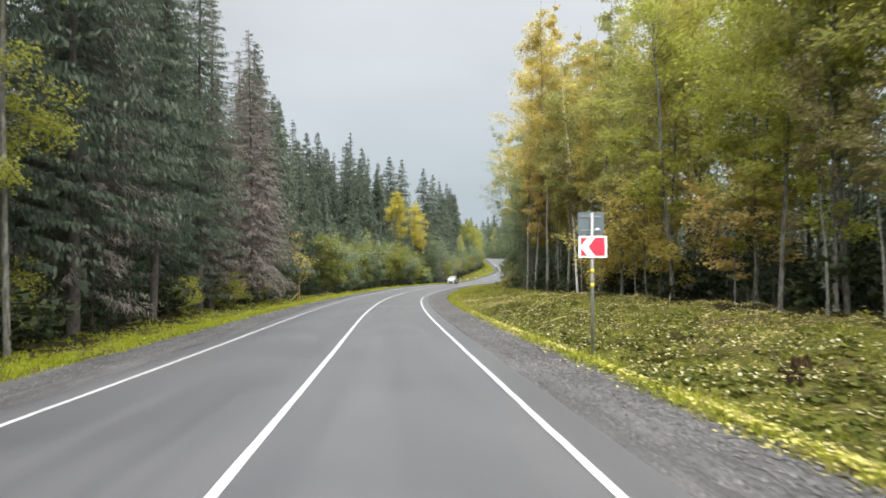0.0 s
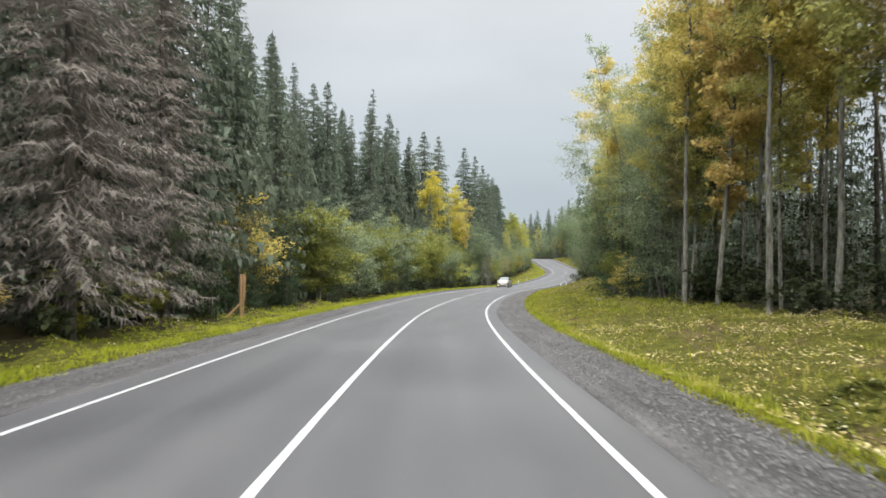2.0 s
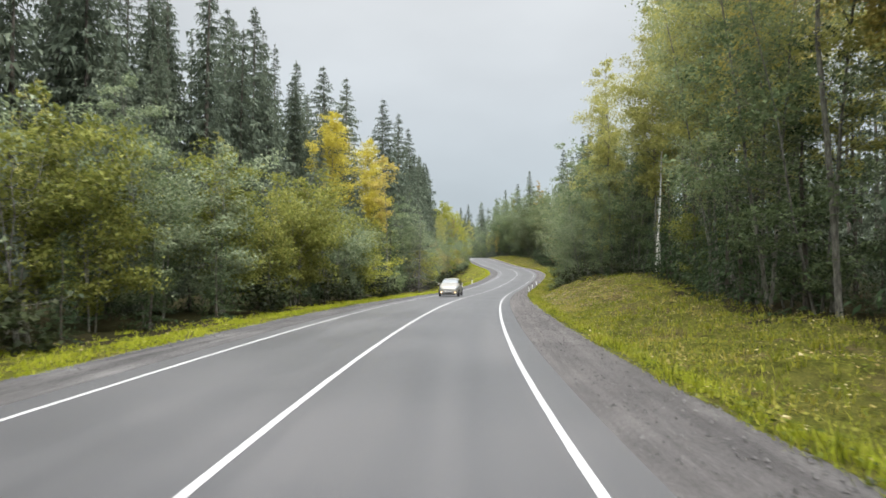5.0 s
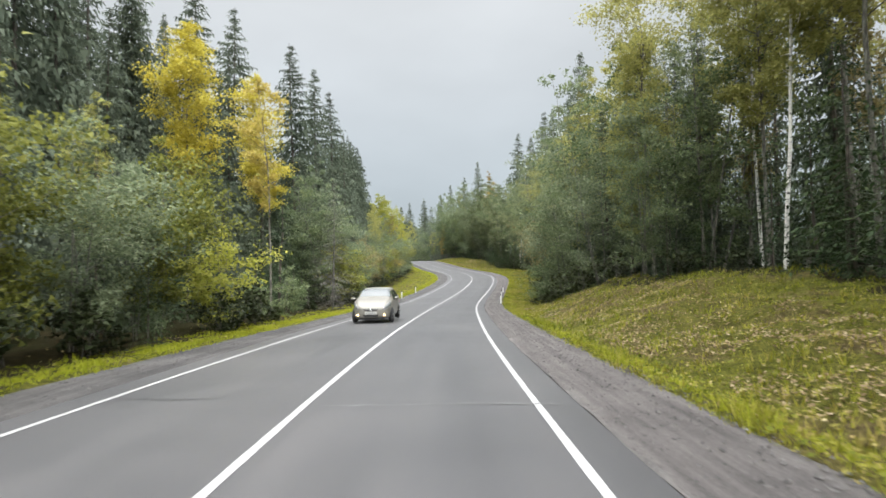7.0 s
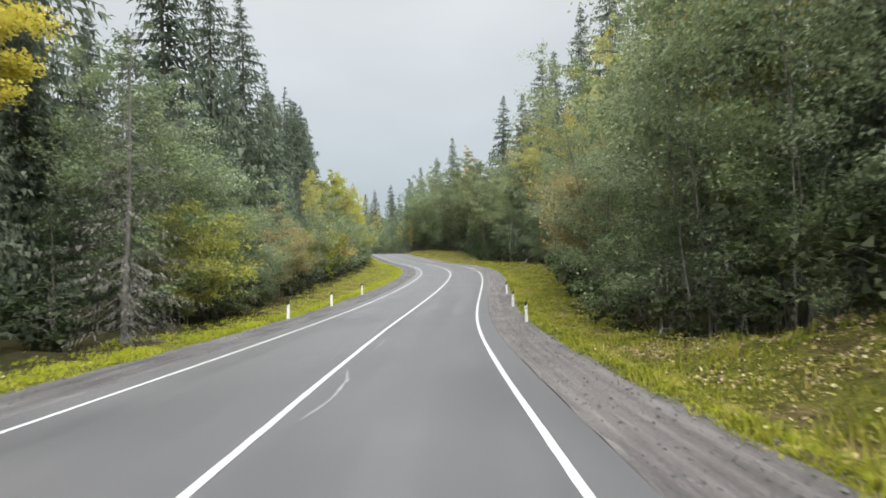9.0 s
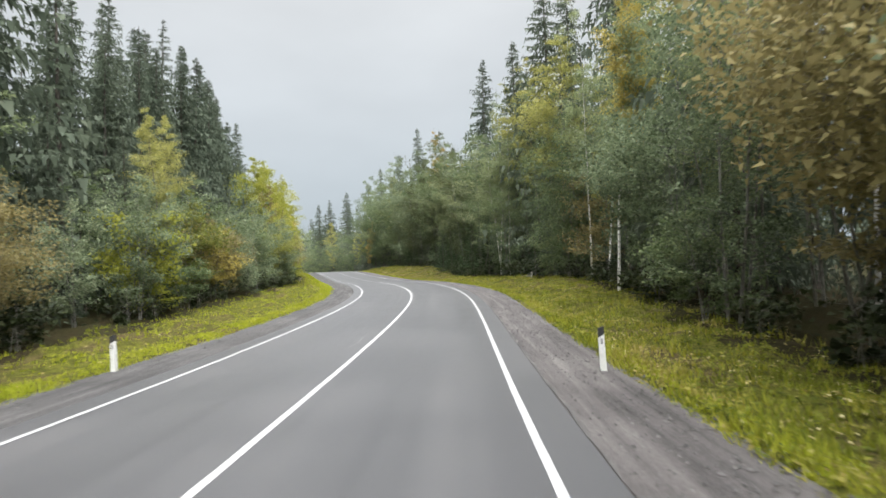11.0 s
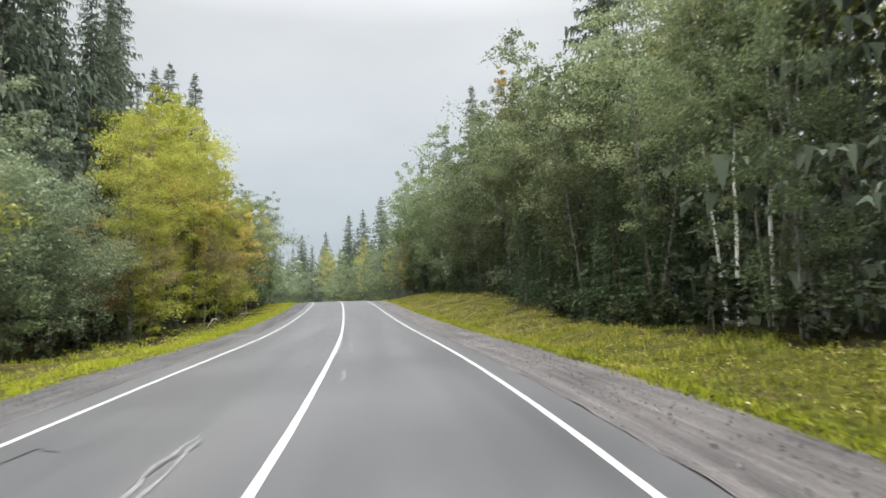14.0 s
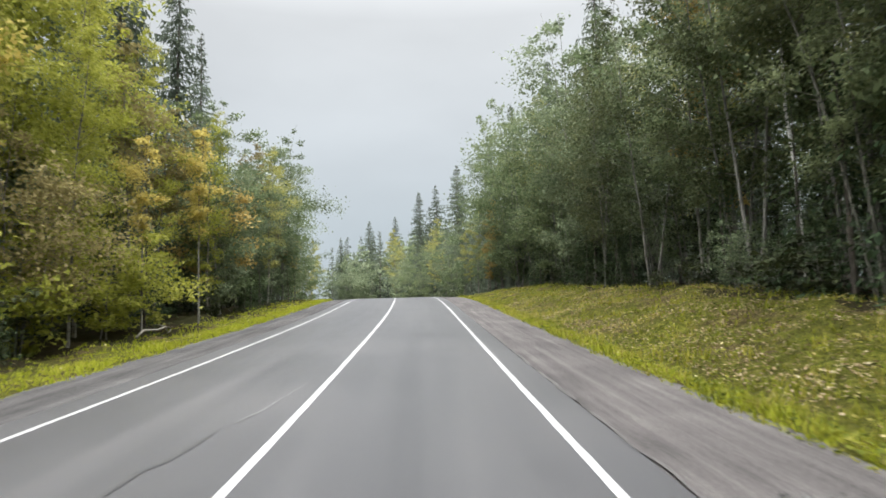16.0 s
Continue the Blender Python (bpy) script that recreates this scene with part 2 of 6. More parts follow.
OLIVE = leafy("olive_leaves", [(0.15, (0.157, 0.168, 0.056)), (0.5, (0.325, 0.319, 0.101)), (0.9, (0.504, 0.482, 0.179))], 0.55)
ALDER = leafy("alder_leaves", [(0.15, (0.042, 0.063, 0.029)), (0.5, (0.147, 0.192, 0.091)), (0.9, (0.282, 0.324, 0.174))], 0.42)
DARK_ALDER = leafy("dark_alder_leaves", [(0.15, (0.040, 0.056, 0.026)), (0.5, (0.092, 0.112, 0.050)), (0.9, (0.20, 0.205, 0.098))], 0.32)
PALE_ALDER = leafy("pale_alder_leaves", [(0.15, (0.105, 0.135, 0.066)), (0.5, (0.215, 0.255, 0.128)), (0.9, (0.38, 0.41, 0.23))], 0.5)
WILLOW = leafy("willow_leaves", [(0.15, (0.048, 0.067, 0.035)), (0.5, (0.163, 0.204, 0.114)), (0.9, (0.308, 0.351, 0.224))], 0.42)
BUSH = leafy("bush_leaves", [(0.15, (0.051, 0.063, 0.013)), (0.5, (0.185, 0.200, 0.045)), (0.9, (0.330, 0.325, 0.095))], 0.45)
# Leaf colour taken near black to carry the shade inside the forest.
SHADE_DARKENED = leafy("shade_darkened_leaves", [(0.15, (0.012, 0.018, 0.008)), (0.5, (0.028, 0.037, 0.015)), (0.9, (0.064, 0.074, 0.028))], 0.15)
RUSSET = leafy("russet_leaves", [(0.15, (0.14, 0.125, 0.055)), (0.5, (0.25, 0.215, 0.095)), (0.9, (0.36, 0.30, 0.14))], 0.45)
GRASS = leafy("grass_blades", [(0.15, (0.138, 0.178, 0.011)), (0.45, (0.253, 0.293, 0.018)), (0.7, (0.368, 0.385, 0.037)), (0.95, (0.483, 0.425, 0.127))], 0.45, 0.6)
DRY = leafy("dry_bank_grass", [(0.15, (0.084, 0.103, 0.012)), (0.40, (0.176, 0.197, 0.019)), (0.62, (0.278, 0.271, 0.035)), (0.85, (0.300, 0.245, 0.080)), (0.98, (0.390, 0.320, 0.130))], 0.35, 0.7, True)
BROWN_LITTER = leafy("brown_litter", [(0.15, (0.10, 0.070, 0.038)), (0.5, (0.25, 0.185, 0.105)), (0.9, (0.50, 0.43, 0.30))], 0.2, 0.8)
HERB = leafy("bank_herbs", [(0.15, (0.037, 0.052, 0.010)), (0.45, (0.130, 0.151, 0.020)), (0.65, (0.228, 0.222, 0.040)), (0.9, (0.320, 0.246, 0.105))], 0.4, 0.7, True)
# Dark green herbs, with the shade of the bank's hollows in their colour.
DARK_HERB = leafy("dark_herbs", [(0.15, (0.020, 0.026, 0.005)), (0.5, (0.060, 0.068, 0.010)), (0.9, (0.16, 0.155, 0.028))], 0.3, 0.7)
YELLOW_LITTER = leafy("yellow_litter", [(0.15, (0.30, 0.25, 0.06)), (0.5, (0.50, 0.44, 0.13)), (0.9, (0.70, 0.64, 0.30))], 0.3, 0.6)
PALE_LITTER = leafy("pale_leaves", [(0.15, (0.34, 0.30, 0.12)), (0.5, (0.55, 0.52, 0.34)), (0.9, (0.78, 0.76, 0.62))], 0.3, 0.6)
LITTER = leafy("fallen_leaves", [(0.15, (0.12, 0.08, 0.035)), (0.45, (0.38, 0.30, 0.12)), (0.9, (0.72, 0.66, 0.42))], 0.3, 0.6)
BIRCH_BARK = bark_material("birch_bark", (0.035, 0.032, 0.030), (0.62, 0.60, 0.56), 0.36, 0.46, (3.0, 3.0, 7.0))
GREY_BARK = bark_material("grey_bark", (0.060, 0.056, 0.048), (0.21, 0.20, 0.175), 0.35, 0.65)
DARK_BARK = bark_material("spruce_bark", (0.030, 0.025, 0.021), (0.13, 0.108, 0.088), 0.35, 0.68)
PALE_BARK = bark_material("aspen_bark", (0.055, 0.050, 0.040), (0.22, 0.21, 0.175), 0.38, 0.66)


# ---- meshes ----
def part(name, bm, material, parent, label="", smooth=False):
    """Links a bmesh, or a mesh, as one mesh object under its parent."""
    if isinstance(bm, bmesh.types.BMesh):
        me = bpy.data.meshes.new(name)
        bm.normal_update()
        bm.to_mesh(me)
        bm.free()
    else:
        me = bm
    if not me.materials:
        me.materials.append(material)
    if smooth:
        me.polygons.foreach_set("use_smooth", [True] * len(me.polygons))
    ob = new(name, me)
    ob.parent = parent
    if label:
        ob["label"] = label
    return ob


def sheet(name, verts, faces, material=None):
    me = bpy.data.meshes.new(name)
    me.from_pydata([tuple(v) for v in verts], [], [tuple(f) for f in faces])
    if material:
        me.materials.append(material)
    me.update()
    return me


def empty(name, m=None):
    ob = new(name)
    ob.empty_display_size = 0.3
    if m is not None:
        ob.matrix_basis = m
    return ob


# ---- the road's line: distance ahead, sideways, height; cubic through these ----
ROAD = ((-120, 9.5, 3.6), (-75, 5.6, 2.3), (-45, 3.2, 1.5), (-15, 1.03, 0.59), (0, 0.00, 0.00), (15, -1.05, -0.56), (30, -2.08, -1.05), (45, -2.70, -1.53),
        (60, -2.60, -1.92), (75, -1.19, -2.18), (90, 1.16, -2.41), (105, 3.99, -2.74), (120, 7.24, -3.13), (135, 10.89, -3.42), (150, 15.42, -3.24),
        (165, 20.20, -2.65), (180, 24.08, -1.87), (195, 25.68, -1.14), (210, 26.39, -0.63), (225, 26.84, 0.10), (240, 27.18, 1.00), (255, 27.25, 1.95),
        (275, 26.4, 2.3), (300, 23.2, 1.0), (340, 14.0, 0.3), (400, -5.0, 1.8), (480, -29.0, 4.5))
RK = np.array(ROAD, float)


def spline_slopes(x, y):
    n = len(x)
    h = np.diff(x)
    a, b = np.eye(n), np.zeros(n)
    for i in range(1, n - 1):
        a[i, i - 1:i + 2] = h[i - 1], 2 * (h[i - 1] + h[i]), h[i]
        b[i] = 6 * ((y[i + 1] - y[i]) / h[i] - (y[i] - y[i - 1]) / h[i - 1])
    return np.linalg.solve(a, b)


RX2, RZ2 = spline_slopes(RK[:, 0], RK[:, 1]), spline_slopes(RK[:, 0], RK[:, 2])


def spline(s, vals, second):
    s = np.atleast_1d(np.asarray(s, float))
    i = np.clip(np.searchsorted(RK[:, 0], s) - 1, 0, len(RK) - 2)
    h = RK[i + 1, 0] - RK[i, 0]
    u = (s - RK[i, 0]) / h
    return (1 - u) * vals[i] + u * vals[i + 1] + h * h / 6 * (((1 - u) ** 3 - (1 - u)) * second[i] + (u ** 3 - u) * second[i + 1])


def road_at(s):
    """Middle of the driven lane at s: x, z and the sideways slope."""
    x, z = spline(s, RK[:, 1], RX2), spline(s, RK[:, 2], RZ2)
    d = (spline(np.asarray(s, float) + 0.3, RK[:, 1], RX2) - spline(np.asarray(s, float) - 0.3, RK[:, 1], RX2)) / 0.6
    return x, z, d


def plan(s, u):
    """Plan position at s along the road and u to the right of the driven lane's middle."""
    s, u = np.broadcast_arrays(np.atleast_1d(np.asarray(s, float)), np.atleast_1d(np.asarray(u, float)))
    x, _, d = road_at(s)
    k = np.sqrt(1 + d * d)
    near = np.clip(u, -30, 30)
    return x + near / k + (u - near), s - near * d / k


def wavy(a, b, seed=0.0):
    """Smooth sum of waves between -1 and 1 for uneven edges and humps."""
    a, b = np.asarray(a, float), np.asarray(b, float)
    return (np.sin(a * 0.61 + seed) * np.cos(b * 0.83 + 1.7 * seed) + 0.6 * np.sin(a * 1.37 + b * 1.1 + 2.1 * seed) + 0.4 * np.sin(a * 2.9 - b * 2.3 + seed * 3.3)) / 2.0


RIGHT_EDGE = ((-120, 3.7), (20, 3.7), (60, 3.9), (90, 3.7), (130, 3.6), (165, 3.7), (185, 4.0), (230, 4.0), (480, 3.8))
LEFT_EDGE = ((-120, -6.9), (30, -7.0), (60, -6.9), (100, -7.1), (140, -6.9), (170, -7.0), (200, -6.9), (480, -6.9))
BANK = ((-120, 0.5), (0, 0.4), (20, 0.5), (35, 0.65), (47, 0.45), (60, 0.5), (75.1, 0.1), (88.4, 0.3), (102.9, 0.9), (112.2, 1.85), (119.5, 1.6), (125.8, 0.3), (133.1, -0.6), (145.3, -0.6),
        (162.6, -0.2), (182.9, 0.2), (197.1, 0.0), (208.3, 0.05), (219.5, 0.6), (230.6, 0.95), (248.9, 0.55), (480, 0.6))
WOODS_R = ((-120, 10), (15, 12), (50, 12.5), (62, 11), (72, 10.2), (86, 9.8), (96, 11), (104, 12.5), (113.3, 12), (121.6, 8), (132.1, 6.6), (162.6, 8), (180.8, 10.5), (198.1, 9.5), (207.3, 8.2), (228.6, 10.5), (264.2, 11), (480, 11))
WOODS_L = ((-120, -9), (15, -9.1), (30, -10.1), (45, -10.3), (60, -10.5), (67, -9.0), (106, -8.2), (137.2, -9.0), (152.4, -11.0), (172.7, -13.0), (193, -11.5), (208.3, -9.6), (228.6, -9.2), (264.2, -9.4), (480, -9.4))


def along(table, s):
    t = np.array(table, float)
    return np.interp(s, t[:, 0], t[:, 1])


def ease(a, b, v):
    k = np.clip((v - a) / (b - a), 0, 1)
    return k * k * (3 - 2 * k)


def ground_z(s, u):
    """Height of the ground sheet, below the road's slab and up the banks."""
    s, u = np.broadcast_arrays(np.atleast_1d(np.asarray(s, float)), np.atleast_1d(np.asarray(u, float)))
    z = road_at(s)[1] - 0.10
    re, le = along(RIGHT_EDGE, s), along(LEFT_EDGE, s)
    bank = along(BANK, s)
    z = z + (bank + 0.12) * ease(re + 0.6, along(WOODS_R, s) + 0.5, u) - 0.18 * ease(re, re + 0.8, u) * (1 - ease(re + 0.8, re + 3, u))
    z = z - 0.08 * ease(-le + 0.3, -le + 2.5, -u) + 0.25 * ease(12, 22, -u)
    hump = ease(re + 0.5, re + 3.0, u) + ease(-le + 0.5, -le + 2.5, -u)
    z = z + hump * (0.24 * wavy(s * 1.3, u * 1.5, 0.4) + 0.16 * wavy(s * 3.1, u * 3.3, 1.9))
    z = z + ease(0, 0.7, u - re) * 0.03 * wavy(s * 5, u * 6, 2.2) + 0.10 * (ease(re - 0.15, re + 0.1, u) + ease(-le - 0.15, -le + 0.1, -u))
    far = ease(40, 300, np.abs(u))
    return z + far * (9 * np.sin(s * 0.008 + u * 0.006) + 6)


def strip(name, s, edges, lift, material, parent=None, smooth=True):
    """A thin slab that follows the road between sideways offsets, one row of cells a step."""
    cols = len(edges)
    verts, faces = [], []
    for k in range(cols):
        uu = edges[k](s) if callable(edges[k]) else np.full_like(s, edges[k])
        x, y = plan(s, uu)
        z = road_at(s)[1] + (lift[k] if isinstance(lift, (tuple, list)) else lift)
        verts.append(np.c_[x, y, z])
    v = np.stack(verts, 1).reshape(-1, 3)
    for i in range(len(s) - 1):
        for k in range(cols - 1):
            a = i * cols + k
            faces.append((a, a + 1, a + 1 + cols, a + cols))
    me = sheet(name, v, faces, material)
    me.polygons.foreach_set("use_smooth", [smooth] * len(me.polygons))
    flat = np.stack([np.stack([np.broadcast_to(edges[k](s) if callable(edges[k]) else edges[k], s.shape), s], 1) for k in range(cols)], 1).reshape(-1, 2)
    at = np.empty(len(me.loops), int)
    me.loops.foreach_get("vertex_index", at)
    me.uv_layers.new(name="along_road").data.foreach_set("uv", flat[at].astype(np.float32).ravel())
    ob = new(name, me)
    ob.parent = parent
    return ob


S_ROAD = np.concatenate([np.arange(-110, -20, 5.0), np.arange(-20, 300, 1.0), np.arange(300, 471, 10.0)])
S_FINE = np.concatenate([np.arange(-110, -20, 3.0), np.arange(-20, 290, 0.5), np.arange(290, 471, 6.0)])


def frayed(table, amount, seed, fine=1.0):
    return lambda s: along(table, s) + amount * wavy(s * 1.1 * fine, s * 0.37, seed)


def build_setting():
    # the ground, one sheet out to the horizon
    s = np.concatenate([[-1500, -700, -350, -200], np.arange(-110, -20, 6.0), np.arange(-20, 280, 0.8), np.arange(280, 480, 8.0), [560, 700, 1000, 1800, 3000]])
    u = np.concatenate([[-2500, -1200, -600, -300, -160, -90, -60, -45], np.arange(-36, -14, 2.0), np.arange(-14, -6, 0.4), [-5.5, -3, 0, 2.5, 3.1],
                        np.arange(3.4, 15, 0.4), np.arange(15, 38, 2.0), [45, 60, 90, 160, 300, 600, 1200, 2500]])
    ss, uu = np.meshgrid(s, u, indexing="ij")
    sc = np.clip(ss, -115, 478)
    x, y = plan(sc.ravel(), uu.ravel())
    y = y + (ss - sc).ravel()
    z = ground_z(sc.ravel(), uu.ravel())
    n = len(u)
    faces = [(i * n + k, i * n + k + 1, (i + 1) * n + k + 1, (i + 1) * n + k) for i in range(len(s) - 1) for k in range(n - 1)]
    me = sheet("ground", np.c_[x, y, z], faces, TURF)
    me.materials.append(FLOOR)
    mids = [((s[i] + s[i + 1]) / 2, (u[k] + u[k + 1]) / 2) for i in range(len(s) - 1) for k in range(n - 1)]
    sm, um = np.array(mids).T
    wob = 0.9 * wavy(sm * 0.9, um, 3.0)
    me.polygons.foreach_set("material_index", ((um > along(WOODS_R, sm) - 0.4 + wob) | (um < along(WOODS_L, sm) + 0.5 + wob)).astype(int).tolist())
    me.polygons.foreach_set("use_smooth", [True] * len(me.polygons))
    tagged(new("ground", me), "uneven grassy roadside ground and forest floor darkened for tree shade", "ground", kind="structure")
    road = strip("road", S_ROAD, [-5.35, -5.3, -4.73, -3.2, -1.6, 0.0, 1.48, 2.02, 2.06], (-0.09, 0, 0.004, 0.008, 0.010, 0.008, 0.004, 0, -0.09), ASPHALT, smooth=False)
    tagged(road, "worn grey two-lane asphalt road bending through the forest", "road", kind="structure")
    left = strip("road_shoulder", S_FINE, [frayed(LEFT_EDGE, 0.10, 0.3), lambda s: along(LEFT_EDGE, s) + 0.5, -6.0, frayed(((-120, -5.22), (480, -5.22)), 0.06, 1.2, 1.7)], (-0.06, -0.045, -0.03, -0.02), GRAVEL)
    right = strip("road_shoulder", S_FINE, [frayed(((-120, 1.96), (480, 1.96)), 0.06, 2.2, 1.7), 2.6, 3.1, frayed(RIGHT_EDGE, 0.12, 2.9)], (-0.02, -0.03, -0.045, -0.06), GRAVEL)
    for ob in (left, right):
        tagged(ob, "compacted grey gravel shoulder beside the asphalt", "road shoulder", kind="structure")
    # crumbled asphalt edge
    s_hill = np.arange(84, 244, 0.25)
    crumble = strip("road_shoulder", s_hill, [lambda s: 2.03 + 0.05 * wavy(s * 2.3, s * 1.1, 4.4), lambda s: 2.09 + 0.07 * wavy(s * 1.7, s * 3.1, 0.7)], (0.002, -0.010), PALE_GRAVEL)
    tagged(crumble, "pale crumbled strip along the broken asphalt edge", "road shoulder", kind="structure")
    for u0, w, seed, what in ((-1.614, 0.052, 1.0, "solid white centre line painted on the asphalt"), (1.481, 0.048, 2.0, "solid white edge line painted on the asphalt"),
                              (-4.719, 0.046, 3.0, "solid white edge line painted on the asphalt")):
        top = 0.010 if u0 == -1.614 else 0.004
        ob = strip("road_marking", S_FINE, [lambda s: u0 - w + 0.006 * wavy(s * 3, s, seed), lambda s: u0 + w + 0.006 * wavy(s * 3.3, s, seed + 4)], top + 0.006, PAINT)
        tagged(ob, what, "road marking", kind="structure")


build_setting()


# ---- trees ----
def rot_frame(d):
    """Two unit vectors across each direction d."""
    ref = np.where(np.abs(d[:, 2:3]) > 0.9, np.array([[1.0, 0, 0]]), np.array([[0, 0, 1.0]]))
    a = np.cross(d, ref)
    a /= np.linalg.norm(a, axis=1)[:, None] + 1e-9
    return a, np.cross(a, d)


def tubes(lines, radii, sides):
    """Tapered tubes along polylines: lists of points and of radii."""
    verts, faces, base = [], [], 0
    ang = np.linspace(0, 2 * math.pi, sides, endpoint=False)
    for pts, rad in zip(lines, radii):
        pts = np.asarray(pts, float)
        d = np.gradient(pts, axis=0)
        d /= np.linalg.norm(d, axis=1)[:, None] + 1e-9
        a, b = rot_frame(d)
        for p, r, aa, bb in zip(pts, rad, a, b):
            verts.append(p + r * (np.cos(ang)[:, None] * aa + np.sin(ang)[:, None] * bb))
        n = len(pts)
        for i in range(n - 1):
            for k in range(sides):
                k2 = (k + 1) % sides
                faces.append((base + i * sides + k, base + i * sides + k2, base + (i + 1) * sides + k2, base + (i + 1) * sides + k))
        base += n * sides
    return np.concatenate(verts), faces


def blades(centre, axis, across, length, width):
    """Small pointed leaf faces, one at each centre, broad at the stalk."""
    n = len(centre)
    v = np.empty((n, 3, 3))
    v[:, 0] = centre - axis * (length * 0.45)[:, None] + across * (width * 0.5)[:, None]
    v[:, 1] = centre + axis * (length * 0.55)[:, None]
    v[:, 2] = centre - axis * (length * 0.45)[:, None] - across * (width * 0.5)[:, None]
    return v.reshape(-1, 3), np.arange(3 * n).reshape(n, 3).tolist()


def sprigs(centre, axis, across, length, width):
    """Slim needle-covered twigs, pointed at both ends."""
    n = len(centre)
    v = np.empty((n, 4, 3))
    v[:, 0] = centre - axis * (length * 0.5)[:, None]
    v[:, 1] = centre - axis * (length * 0.12)[:, None] + across * (width * 0.5)[:, None]
    v[:, 2] = centre + axis * (length * 0.5)[:, None]
    v[:, 3] = centre - axis * (length * 0.12)[:, None] - across * (width * 0.5)[:, None]
    return v.reshape(-1, 3), np.arange(4 * n).reshape(n, 4).tolist()


def unit(v):
    return v / (np.linalg.norm(v, axis=1)[:, None] + 1e-9)


def spruce_parts(seed, H, spread, twigs, levels, per, droop, bare=0.04, sparse=0.0, twig=0.5, thin=0.16, mass=3, broad=0.5, hang=0.9, slim=False, flare=0.6):
    """Trunk and boughs of a spruce: whorls of sagging boughs with branchlets hanging from them like a comb."""
    rng = np.random.default_rng(seed)
    zs = np.linspace(0, H, 9)
    bend = np.cumsum(rng.normal(0, 0.02, (9, 2)), axis=0)
    r0 = 0.0075 * H + 0.03
    lines, rads = [np.c_[bend, zs]], [r0 * (1 - 0.93 * zs / H)]
    up = np.array([0, 0, 1.0])
    lobe = rng.random(3) * 6.28
    cen, axi, acr, ln, wd = [], [], [], [], []
    for ring in np.linspace(bare, 0.985, levels):
        for a in np.arange(per) * 2 * math.pi / per + rng.random() * 6.28:
            if rng.random() < sparse:
                continue
            a = a + rng.normal(0, 0.45)
            q = min(0.99, max(0.01, ring + rng.uniform(-0.8, 0.8) / levels))
            uneven = 1 + 0.16 * math.sin(q * 31 + lobe[0] + 2 * a) + 0.12 * math.sin(q * 67 + lobe[1] - a)
            L = (spread * (1 - q) ** 0.84 * rng.uniform(0.62, 1.10) * uneven + 0.10) * (0.75 if q < bare + 0.10 else 1.0)
            sag = droop * rng.uniform(0.6, 1.35) * (1.0 if q < 0.45 else 1 - 2.7 * (q - 0.45))
            out = np.array([math.cos(a), math.sin(a), 0.0])
            side = np.array([-math.sin(a), math.cos(a), 0.0])

            def bough(f):
                return up * (q * H) + out * (L * f)[:, None] + up * (-sag * L * f ** 1.1 + 0.34 * abs(sag) * L * f ** 3)[:, None]
            n = max(3, int(twigs * (0.30 + 0.70 * L / spread)))
            f = ((np.arange(n) + rng.random(n)) / n) ** 0.72
            sgn = np.where(np.arange(n) % 2 == 0, 1.0, -1.0)
            low = hang * (1.08 - q)
            t = unit(out * rng.uniform(0.15, 0.9, n)[:, None] + side * (sgn * rng.uniform(0.25, 0.9, n))[:, None] - up * (low * rng.uniform(0.1, 1.3, n))[:, None])
            l = twig * (0.55 + 0.75 * rng.random(n)) * (0.35 + 0.65 * min(1.0, L / 1.8)) * (1.15 - 0.6 * f)
            cen.append(bough(f) + t * (l * 0.42)[:, None] + rng.normal(0, 0.03, (n, 3)))
            axi.append(t)
            acr.append(unit(np.cross(t, rng.normal(0, 0.5, (n, 3)) + up)))
            ln.append(l)
            wd.append(l * rng.uniform(1.2 * thin, 2.2 * thin, n))
            # branchlets hanging straight under the bough
            if mass:
                g = (np.arange(mass) + rng.uniform(0.2, 0.9, mass)) / mass
                t = unit(out * rng.uniform(0.0, 0.45, mass)[:, None] + side * rng.normal(0, 0.28, mass)[:, None] - up * (0.25 + low))
                l = broad * (0.45 + 0.55 * min(1.0, L / 2.0)) * rng.uniform(0.6, 1.3, mass)
                cen.append(bough(g) + t * (l * 0.40)[:, None])
                axi.append(t)
                acr.append(unit(out + side * rng.normal(0, 0.45, mass)[:, None]))
                ln.append(l)
                wd.append(np.minimum(0.75 * L / mass + 0.03, (0.45 if slim else flare) * l) * rng.uniform(0.6, 1.1, mass))
    # dead stubs low on the stem
    for k in range(10):
        a, z0 = rng.random() * 6.28, H * rng.uniform(0.04, max(0.10, bare + 0.05))
        d = np.array([math.cos(a), math.sin(a), -0.25]) * spread * rng.uniform(0.15, 0.4)
        lines.append(np.array([[0, 0, z0], [d[0], d[1], z0 + d[2]]]))
        rads.append(np.array([0.02, 0.006]))
    v, f = (sprigs if slim else blades)(np.concatenate(cen), np.concatenate(axi), np.concatenate(acr), np.concatenate(ln), np.concatenate(wd))
    return tubes(lines, rads, 6), (v, f)


